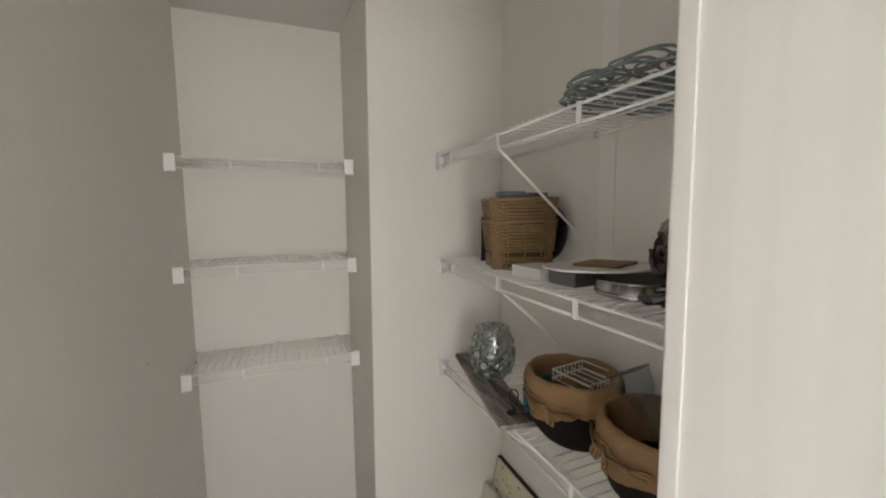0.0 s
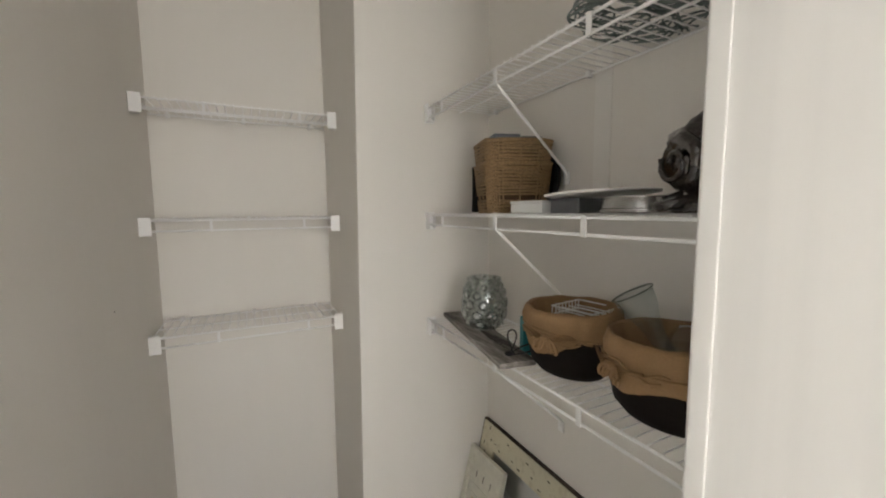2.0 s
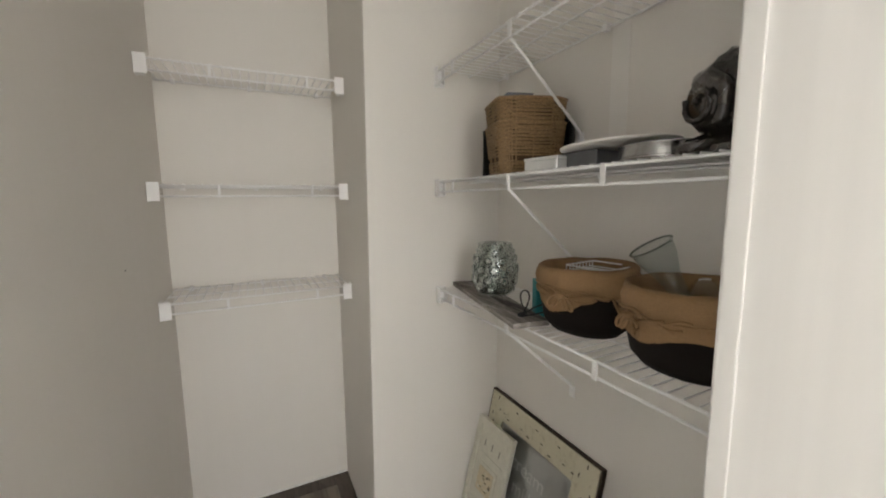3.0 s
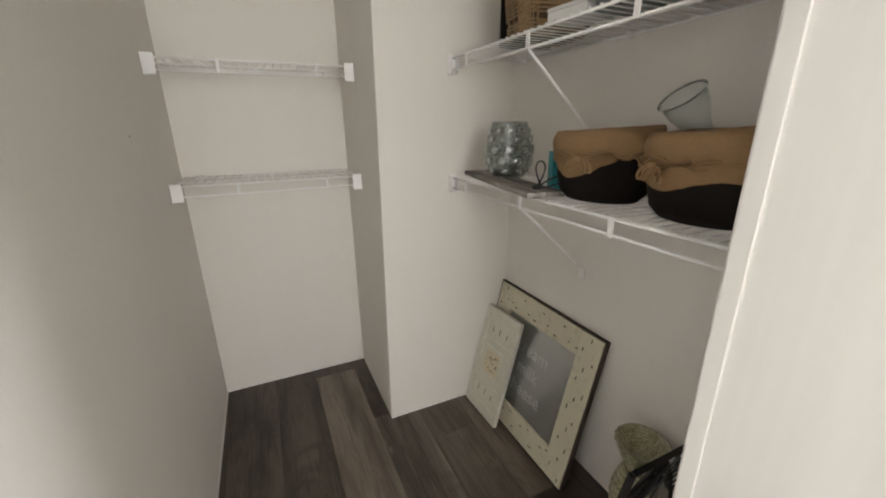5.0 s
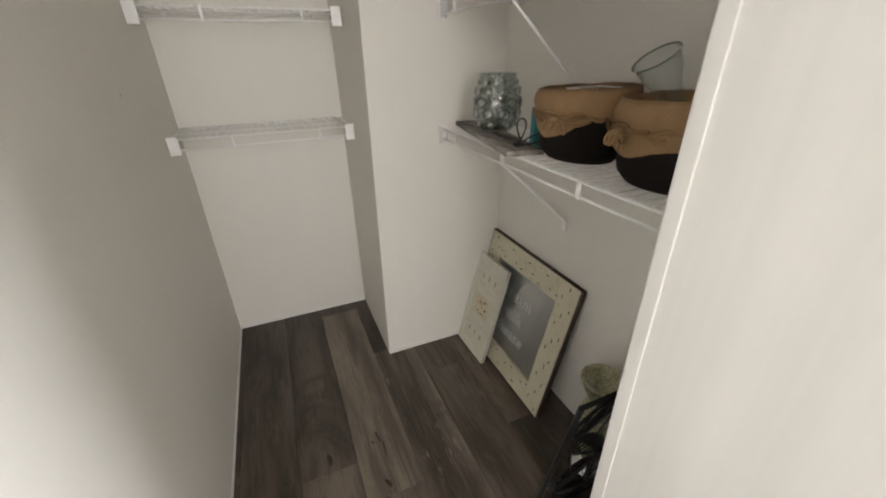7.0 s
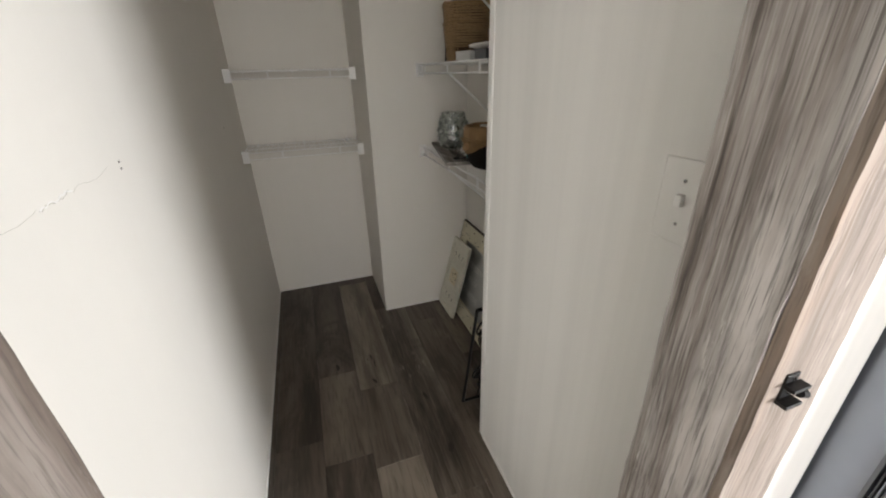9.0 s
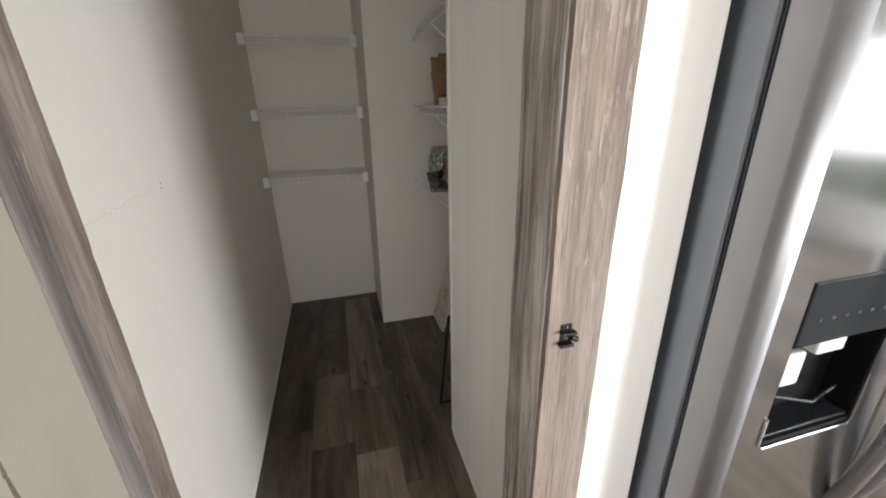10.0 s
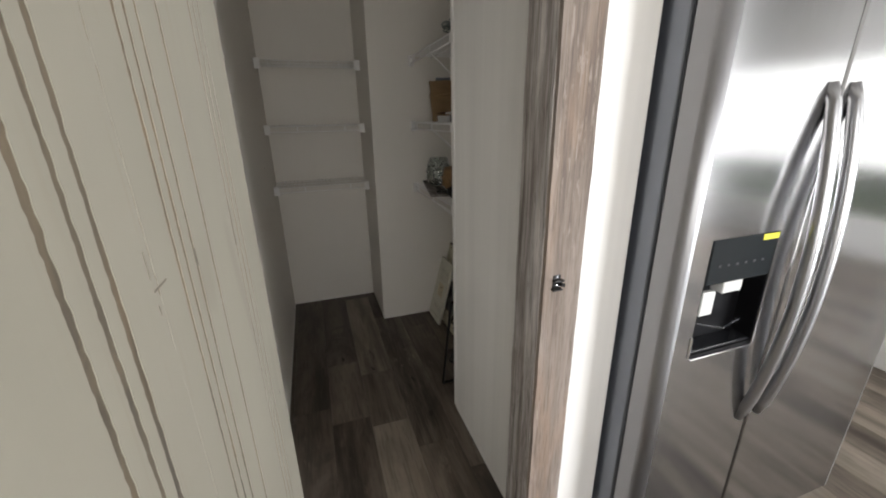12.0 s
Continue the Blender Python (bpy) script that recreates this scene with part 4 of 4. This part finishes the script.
def burlap_bowl(label, at, seed, bow, dip, rise, lift, drop):
    b = thing("lined_bowl", label, "bowl", at, 0, "burlap-lined bowls")
    b.scale = (0.90, 1.12, 0.99)
    part("bowl", lathe([(0.012, 0.0), (0.078, 0.0), (0.094, 0.018), (0.103, 0.06), (0.106, 0.105), (0.106, 0.136), (0.101, 0.136), (0.098, 0.06), (0.080, 0.012), (0.012, 0.010)], 60, None, lambda a, z: 1 + 0.006 * math.sin(30 * a)), M_DARKWEAVE, b, "dark brown ribbed bowl", True)
    # cloth: over the rim, with a wandering lower hem
    bm = bmesh.new()
    n, rows = 96, 13
    g = []
    for k in range(n):
        a = 2 * math.pi * k / n
        hem = 0.092 - drop + 0.014 * noise.noise((math.cos(a) * 1.7, math.sin(a) * 1.7, seed)) + lift * math.cos(a - rise) - 0.026 * max(0, math.cos(a - dip)) ** 10 + 0.003 * noise.noise((a * 9, seed, 0.5)) - 0.012 * max(0, math.cos(a - bow)) ** 8
        col = []
        for j in range(rows):
            u = j / (rows - 1)
            wob = 0.0055 * noise.noise((math.cos(a) * 4, math.sin(a) * 4, seed + u * 5)) + 0.0035 * noise.noise((math.cos(a) * 11, math.sin(a) * 11, seed + u * 2))
            if u < 0.55:
                z = hem + (0.156 - hem) * (u / 0.55)
                r = 0.1105 + 0.004 * math.sin(math.pi * u / 0.55) + wob
                if abs(z - 0.112) < 0.012:
                    r -= 0.0025
            else:
                w = (u - 0.55) / 0.45
                z = 0.156 + 0.006 * math.sin(math.pi * min(1, w * 2)) - 0.115 * max(0, w - 0.2)
                r = 0.1105 - 0.013 * min(1, w * 3) - 0.010 * w + wob
            z += 0.004 * noise.noise((math.cos(a) * 2.5, math.sin(a) * 2.5, seed + 9)) * u + 0.011 * u * math.cos(a - rise)
            col.append(bm.verts.new((r * math.cos(a), r * math.sin(a), z)))
        g.append(col)
    for k in range(n):
        for j in range(rows - 1):
            bm.faces.new((g[k][j], g[(k + 1) % n][j], g[(k + 1) % n][j + 1], g[k][j + 1]))
    part("liner", bm, M_BURLAP, b, "tan burlap cloth folded over the rim", True)
    part("tie", tube([(0.1135 * math.cos(2 * math.pi * k / 60), 0.1135 * math.sin(2 * math.pi * k / 60), 0.107 + 0.005 * math.sin(2 * math.pi * k / 30 + seed)) for k in range(60)], 0.0028, 6, None, True), M_BURLAP, b, "burlap tie string", True)
    a0 = bow
    p = Vector((0.117 * math.cos(a0), 0.117 * math.sin(a0), 0.099))
    t = Vector((-math.sin(a0), math.cos(a0), 0))
    o = Vector((math.cos(a0), math.sin(a0), 0))
    for k in range(3):
        pts = []
        for j in range(15):
            a = a0 - 0.75 + 0.1 * j + 0.1 * k
            r = 0.1165 + 0.003 * math.sin(2.1 * j + k * 1.7)
            pts.append((r * math.cos(a), r * math.sin(a), 0.094 + 0.006 * k + 0.007 * math.sin(0.8 * j + k * 2.3 + seed)))
        part("tie", tube(pts, 0.0026, 6), M_BURLAP, b, "loose twisted burlap string", True)
    for sg, ln in ((1, 0.026), (-1, 0.032), (1, 0.042), (-1, 0.016)):
        pts = [p + t * sg * ln * math.sin(u * math.pi) * 0.8 + Vector((0, 0, -0.010 * math.sin(2 * math.pi * u) - 0.022 * math.sin(math.pi * u))) + o * 0.010 * math.sin(u * math.pi) for u in [k / 16 for k in range(17)]]
        part("bow_loop", tube(pts, 0.0032, 6), M_BURLAP, b, "", True)
        part("bow_tail", tube([p, p + t * sg * 0.022 + Vector((0, 0, -0.004)) + o * 0.006, p + t * sg * 0.040 + Vector((0, 0, 0.004)) + o * 0.001, p + t * sg * 0.066 + Vector((0, 0, 0.010)) - o * 0.010], 0.0034, 6), M_BURLAP, b, "", True)
    part("knot", lathe([(0.003, -0.008), (0.010, -0.004), (0.010, 0.004), (0.003, 0.008)], 10), M_BURLAP, b).location = p + o * 0.004
    return b


burlap_bowl("dark bowl lined with tan burlap holding a white rack", (0.656, 0.852, S1 + 0.0018), 2.0, 3.35, 3.1, 5.2, 0.009, 0.0)
burlap_bowl("dark bowl lined with tan burlap holding a glass vase", (0.656, 0.600, S1 + 0.0018), 5.0, 2.75, 4.3, 5.4, 0.014, 0.008)

rack = thing("wire_rack", "small white wire rack lying in the burlap bowl", "rack", (0.684, 0.836, S1 + 0.132), 8)
rack.scale = (0.86, 0.86, 0.9)
for k in range(1, 9, 2):
    part("wire", tube([(-0.06 + 0.015 * k, -0.062, 0.012), (-0.06 + 0.015 * k, 0.062, 0.012)], 0.0017, 5), M_WIRE, rack)
for z in (0.0, 0.024):
    part("rail", tube([(-0.062, -0.064, z), (0.062, -0.064, z), (0.062, 0.064, z), (-0.062, 0.064, z)], 0.0022, 5, None, True), M_WIRE, rack)
for k in range(9):
    for y in (-0.064, 0.064):
        part("post", tube([(-0.06 + 0.015 * k, y, -0.010), (-0.06 + 0.015 * k, y, 0.024)], 0.0015, 5), M_WIRE, rack)
gv = thing("glass_vase", "clear glass vase leaning in the burlap bowl", "vase")
gv.matrix_world = Matrix.Translation((0.672, 0.572, S1 + 0.050)) @ pose(0, 0, 0, -36, -3, 0) @ Matrix.Scale(1.0, 4)
part("rim", tube([(0.042 * math.cos(2 * math.pi * j / 32), 0.042 * math.sin(2 * math.pi * j / 32), 0.205) for j in range(32)], 0.0020, 6, None, True), M_LIP, gv, "thick glass lip", True)
part("body", lathe([(0.024, 0.0), (0.028, 0.003), (0.019, 0.03), (0.016, 0.09), (0.021, 0.135), (0.036, 0.175), (0.042, 0.205), (0.040, 0.205), (0.034, 0.175), (0.019, 0.135), (0.014, 0.09), (0.017, 0.03), (0.022, 0.012)], 40), M_GLASS, gv, "", True)
gv2 = thing("glass_jar", "clear glass jar lying in the burlap bowl", "jar")
gv2.matrix_world = Matrix.Translation((0.70, 0.60, S1 + 0.11)) @ pose(0, 0, 0, -70, 0, -60)
part("body", lathe([(0.03, -0.05), (0.036, -0.045), (0.036, 0.03), (0.028, 0.045), (0.03, 0.055), (0.028, 0.055), (0.026, 0.044), (0.034, 0.028), (0.034, -0.043)], 36), M_GLASS, gv2, "", True)

# ---- placemats on the top shelf ----
def placemat(at, turn, seed):
    p = thing("placemat", "dark green corded placemat with looped flower petals", "placemat", at, turn, "stack of looped placemats")
    for k in range(8):
        a = 2 * math.pi * k / 8
        for r0, ln, wd in ((0.04, 0.115, 0.034), (0.095, 0.062, 0.046)):
            c = r0 + ln / 2
            aa = a if r0 < 0.1 else a + math.pi / 8
            pts = []
            for j in range(22):
                b = 2 * math.pi * j / 22
                u = c + ln / 2 * math.cos(b)
                w = wd * math.sin(b)
                pts.append((u * math.cos(aa) - w * math.sin(aa), u * math.sin(aa) + w * math.cos(aa), 0.003 + 0.0018 * math.sin(3 * b + seed + k) + 0.001 * (seed % 2)))
            part("petal", tube(pts, 0.0018, 6, None, True), M_GREENWIRE, p, "", True)
    part("centre", tube([(0.035 * math.cos(2 * math.pi * j / 24), 0.035 * math.sin(2 * math.pi * j / 24), 0.004) for j in range(24)], 0.0035, 6, None, True), M_GREENWIRE, p)
    return p


for k in range(3):
    placemat((0.652 + 0.006 * (k % 2), 0.632 - 0.006 * k, S3 + 0.002 + 0.0062 * k), 13 * k, k).scale = (1.10, 1.10, 1.2)

# ---- floor things ----
LEANING = lambda bx, by, ang: Matrix.Translation((bx, by, 0.001)) @ Matrix.Rotation(radians(90), 4, "Z") @ Matrix.Rotation(radians(ang), 4, "X")
# local: x along the wall (towards +y), y = thickness (towards the room is +y after the turn), z up the picture
bf = thing("picture_frame", "wide cream distressed frame around a lettered mirror", "picture frame")
bf.matrix_world = LEANING(0.668, 1.145, 13.4)
W, HT, B, T = 0.53, 0.512, 0.086, 0.016
for nm, x0, x1, z0, z1 in (("stile", -W / 2, -W / 2 + B, 0, HT), ("stile", W / 2 - B, W / 2, 0, HT), ("rail", -W / 2 + B, W / 2 - B, 0, B), ("rail", -W / 2 + B, W / 2 - B, HT - B, HT)):
    part(nm, box(x0, x1, 0, T, z0, z1, 0.0015), M_CREAM, bf)
for x0, x1, z0, z1 in ((-W / 2 - 0.006, -W / 2 - 0.0005, 0, HT + 0.006), (W / 2 + 0.0005, W / 2 + 0.006, 0, HT + 0.006), (-W / 2, W / 2, HT + 0.0005, HT + 0.006)):
    part("edge", box(x0, x1, -0.004, T - 0.002, z0, z1, 0.001), M_EDGE, bf, "bare dark wooden edge")
part("panel", box(-W / 2 + B, W / 2 - B, -0.002, 0.006, B, HT - B), M_MIRROR, bf, "dim mirror panel")
rng = random.Random(3)


def slot(x, z, upright):
    q, l = 0.0018 * rng.uniform(0.8, 1.25), 0.0062 * rng.uniform(0.75, 1.25)
    part("slot", box(x - (q if upright else l), x + (q if upright else l), T - 0.0003, T + 0.0007, z - (l if upright else q), z + (l if upright else q)), M_SLOT, bf)


for side in (-1, 1):
    for k in range(15):
        u = (k + 0.5) / 15
        inset = (0.020, 0.062, 0.040)[k % 3] + rng.uniform(-0.005, 0.005)
        slot(side * (W / 2 - inset), HT * u + rng.uniform(-0.006, 0.006), True)
        if 0.16 < u < 0.84:
            inset = (0.058, 0.022, 0.068)[k % 3] + rng.uniform(-0.005, 0.005)
            slot((u - 0.5) * W + rng.uniform(-0.006, 0.006), HT / 2 + side * (HT / 2 - inset), False)


def lettering(text, size, parent, at):
    cu = bpy.data.curves.new("text", "FONT")
    cu.body, cu.size, cu.align_x, cu.extrude = text, size, "CENTER", 0.0004
    tmp = bpy.data.objects.new("text", cu)
    scene.collection.objects.link(tmp)
    me = bpy.data.meshes.new_from_object(tmp.evaluated_get(bpy.context.evaluated_depsgraph_get()))
    bpy.data.objects.remove(tmp)
    me.materials.clear()
    me.materials.append(M_LETTER)
    o = new("lettering", me)
    o.parent = parent
    o.matrix_local = Matrix.Translation(at) @ Matrix.Rotation(radians(180), 4, "Z") @ Matrix.Rotation(radians(90), 4, "X")
    return tagged(o, "white lettering")


for k, word in enumerate(("cream", "milk", "cheese")):
    lettering(word, 0.070, bf, (0.012, 0.0068, 0.305 - 0.078 * k))

sf = thing("carved_panel", "small cream carved wooden panel leaning on the frame", "wall decor")
sf.matrix_world = LEANING(0.612, 1.302, 15.5) @ Matrix.Rotation(radians(1.5), 4, "Y")
w2, h2 = 0.218, 0.425
part("back", box(-w2 / 2, w2 / 2, -0.006, 0.004, 0, h2, 0.001), M_CREAM2, sf)
for x0, x1, z0, z1 in ((-w2 / 2, -w2 / 2 + 0.026, 0, h2), (w2 / 2 - 0.026, w2 / 2, 0, h2), (-w2 / 2 + 0.026, w2 / 2 - 0.026, 0, 0.03), (-w2 / 2 + 0.026, w2 / 2 - 0.026, h2 - 0.03, h2)):
    part("moulding", box(x0, x1, 0.0042, 0.011, z0, z1, 0.002), M_CREAM2, sf)
for q, y1, m in ((0.058, 0.008, M_CREAM2), (0.044, 0.010, M_TILE)):
    part("tile", box(-q, q, 0.0042, y1, h2 / 2 - q, h2 / 2 + q, 0.001), m, sf, "raised patterned square")
rng = random.Random(9)
for k in range(22):
    x, z = rng.uniform(-0.036, 0.036), h2 / 2 + rng.uniform(-0.036, 0.036)
    part("tile_mark", box(x - 0.005, x + 0.005, 0.0100, 0.0108, z - 0.0015, z + 0.0015), M_SLOT if k % 3 else M_CREAM2, sf)
for x in (-0.045, 0.0, 0.045):
    for z in (h2 - 0.085, 0.085):
        part("slot", box(x - 0.0016, x + 0.0016, 0.0042, 0.005, z - 0.012, z + 0.012), M_SLOT, sf)
for z in (h2 - 0.125, 0.125):
    part("bead", box(-0.075, 0.075, 0.0042, 0.0075, z - 0.0025, z + 0.0025, 0.001), M_CREAM2, sf)

fv = thing("floor_vase", "green-gold mercury glass vase with a flared rim", "vase", (0.695, 0.668, 0.001))
fv.scale = (0.76, 0.76, 0.93)
def scaled(a, z):
    """Rows of small pressed scales, staggered from row to row."""
    row = z / 0.0165
    return 1 + 0.030 * abs(math.sin(9 * a + math.pi / 2 * (int(row) % 2))) * (0.35 + abs(math.sin(math.pi * row)))


part("base", lathe([(0.012, 0.0), (0.066, 0.0), (0.070, 0.006), (0.064, 0.016), (0.040, 0.026), (0.024, 0.046), (0.012, 0.046)], 48), M_TIN, fv, "round dull silver base", True)
_belly = [(0.012, 0.0465), (0.026, 0.0465), (0.034, 0.09)]
_belly += [(0.034 + 0.010 * k / 40 + 0.034 * math.sin(math.pi * k / 40) ** 0.8, 0.09 + 0.21 * k / 40) for k in range(1, 40)]
part("belly", lathe(_belly + [(0.044, 0.302), (0.02, 0.302)], 72, None, scaled), M_MERC, fv, "", True)
_mouth = [(0.040, 0.3025), (0.042, 0.318)] + [(0.042 + 0.040 * (k / 12) ** 0.75, 0.318 + 0.072 * k / 12) for k in range(1, 13)]
_mouth += [(0.079 - 0.050 * (k / 10), 0.389 - 0.042 * (k / 10) ** 1.5) for k in range(11)]
part("mouth", lathe(_mouth, 72, None, scaled), M_MERC, fv, "flared scaled rim", True)

# black metal leaf screen on a back strut
sc = thing("metal_screen", "black metal frame with openwork leaves and a back strut", "screen")
P = lambda x, u: (x, 0.606 - 0.080 * u, 0.008 + 0.505 * u)
for a, b in (((0.440, 0.0), (0.462, 1.0)), ((0.75, 0.0), (0.75, 1.0)), ((0.462, 1.0), (0.75, 1.0)), ((0.440, 0.0), (0.75, 0.0))):
    part("frame_bar", tube([P(*a), P(*b)], 0.0075, 4), M_BLACKMETAL, sc)
rng = random.Random(21)
for cx, cu, ang, ln in ((0.520, 0.86, 0.9, 0.070), (0.640, 0.80, 2.2, 0.080), (0.545, 0.62, 2.3, 0.074), (0.660, 0.56, 0.8, 0.080), (0.530, 0.36, 0.7, 0.072), (0.650, 0.30, 2.4, 0.078), (0.560, 0.14, 2.7, 0.066), (0.680, 0.12, 0.5, 0.060)):
    def leaf(t, s, lift=0.0):
        x = ln * math.cos(t)
        y = s * ln * 0.46 * math.sin(t)
        q = P(cx + x * math.cos(ang) - y * math.sin(ang), cu + (x * math.sin(ang) + y * math.cos(ang)) / 0.53)
        return (q[0], q[1] + lift, q[2])
    part("leaf_rim", tube([leaf(2 * math.pi * j / 24, 1) for j in range(24)], 0.0042, 5, None, True), M_BLACKMETAL, sc)
    part("midrib", tube([leaf(0, 1), leaf(math.pi, 1)], 0.0036, 5), M_BLACKMETAL, sc)
    for j in range(2, 8):
        t = math.pi * j / 9
        part("vein", tube([leaf(t, 0.0), leaf(t - 0.22, 1)], 0.0022, 4), M_BLACKMETAL, sc)
    blade = bmesh.new()
    rim_f = [blade.verts.new(leaf(math.pi * j / 12, -0.97, -0.0012)) for j in range(13)]
    rim_b = [blade.verts.new(leaf(math.pi * j / 12, -0.97, 0.0012)) for j in range(13)]
    blade.faces.new(rim_f)
    blade.faces.new(rim_b[::-1])
    for j in range(13):
        blade.faces.new((rim_f[j], rim_f[(j + 1) % 13], rim_b[(j + 1) % 13], rim_b[j]))
    part("blade", blade, M_BLACKMETAL, sc, "solid half of the leaf")
for x in (0.5, 0.58, 0.67):
    part("stem", tube([P(x, 0.0), P(x + 0.03, 0.35), P(x - 0.02, 0.7), P(x + 0.02, 1.0)], 0.0028, 5), M_BLACKMETAL, sc)
part("strut", tube([P(0.60, 0.85), (0.60, 0.470, 0.006)], 0.004, 6), M_BLACKMETAL, sc)
# ---- floor planks ----
PW = 0.1735
rng = random.Random(17)
mesh_of = {}


def plank(x0, y0, y1, tone, x1=None):
    x1 = x1 or x0 + PW
    key = (round(x1 - x0, 4), round(y1 - y0, 3), tone)
    if key not in mesh_of:
        me = bpy.data.meshes.new("plank")
        b = box(0.0002, x1 - x0 - 0.0002, 0.0002, y1 - y0 - 0.0002, -0.0035, 0.0, 0.0)
        top = [e for e in b.edges if all(v.co.z > -0.001 for v in e.verts)]
        bmesh.ops.bevel(b, geom=top, offset=0.0007, segments=1, affect="EDGES")
        b.to_mesh(me)
        b.free()
        me.materials.append(M_PLANKS[tone])
        mesh_of[key] = me
    o = new("plank", mesh_of[key])
    o.parent = floor
    o.location = (x0, y0, 0)


def knot(x, y, w, l, turn, seed):
    """A thin dark knot lying in a plank."""
    bm = bmesh.new()
    ring = []
    for j in range(14):
        a = 2 * math.pi * j / 14
        q = 1 + 0.45 * noise.noise((math.cos(a) * 1.3 + seed, math.sin(a) * 1.3, seed))
        ring.append(bm.verts.new((w / 2 * q * math.cos(a), l / 2 * q * math.sin(a), 0.0003)))
    bm.faces.new(ring)
    ext = bmesh.ops.extrude_face_region(bm, geom=bm.faces[:])
    for v in ext["geom"]:
        if isinstance(v, bmesh.types.BMVert):
            v.co.z = -0.0002
    o = part("knot", bm, M_KNOTWOOD, floor, "dark knot in the plank")
    o.matrix_local = pose(x, y, 0, 0, 0, turn)


for i, (x, y, w, l, turn) in enumerate(((0.118, 1.035, 0.007, 0.042, 8), (0.096, 1.022, 0.005, 0.016, 20), (0.128, 0.985, 0.005, 0.060, -4), (0.108, 0.866, 0.011, 0.036, 24), (-0.046, 1.016, 0.014, 0.048, 6), (0.300, 0.700, 0.016, 0.050, 12), (0.316, 0.420, 0.020, 0.040, -20), (0.270, 0.640, 0.008, 0.060, 5))):
    knot(x, y, w, l, turn, 3.1 * i)

# columns whose joints show, then the rest
SHOWN = {0: [(-0.9, 0.43, 2), (0.43, 0.828, 1), (0.828, 1.815, 2), (1.815, 1.95, 0)], -1: [(-0.55, 0.50, 0), (0.50, 0.968, 1), (0.968, 1.95, 0)], -2: [(-0.75, 0.62, 0), (0.62, 1.95, 0)], -3: [(-0.4, 0.8, 1), (0.8, 1.95, 0)],
         1: [(-0.4, 0.25, 1), (0.25, 1.45, 3), (1.45, 1.95, 0)], 2: [(-0.9, 0.08, 0), (0.08, 1.25, 1), (1.25, 1.95, 1)], 3: [(-0.5, 0.9, 0), (0.9, 1.95, 1)], 4: [(-0.3, 1.95, 0)]}
for c in range(-15, 28):
    x0 = 0.036 + PW * c
    y = -4.45
    stop = min((s[0] for s in SHOWN.get(c, [])), default=0.43 if c > 4 else -0.3)
    y -= 0.1 * rng.randint(0, 9)
    while y < stop - 0.02:
        ln = rng.choice((0.6, 0.9, 1.2, 1.2))
        y1 = min(y + ln, stop)
        edge = -4.45 if x0 > 1.2 else -2.48
        if y1 > edge + 0.01:
            plank(x0, max(y, edge), y1, rng.choice((0, 1, 1, 2, 2)))
        y = y1
    for y0, y1, tone in SHOWN.get(c, []):
        plank(x0, y0, y1, tone)
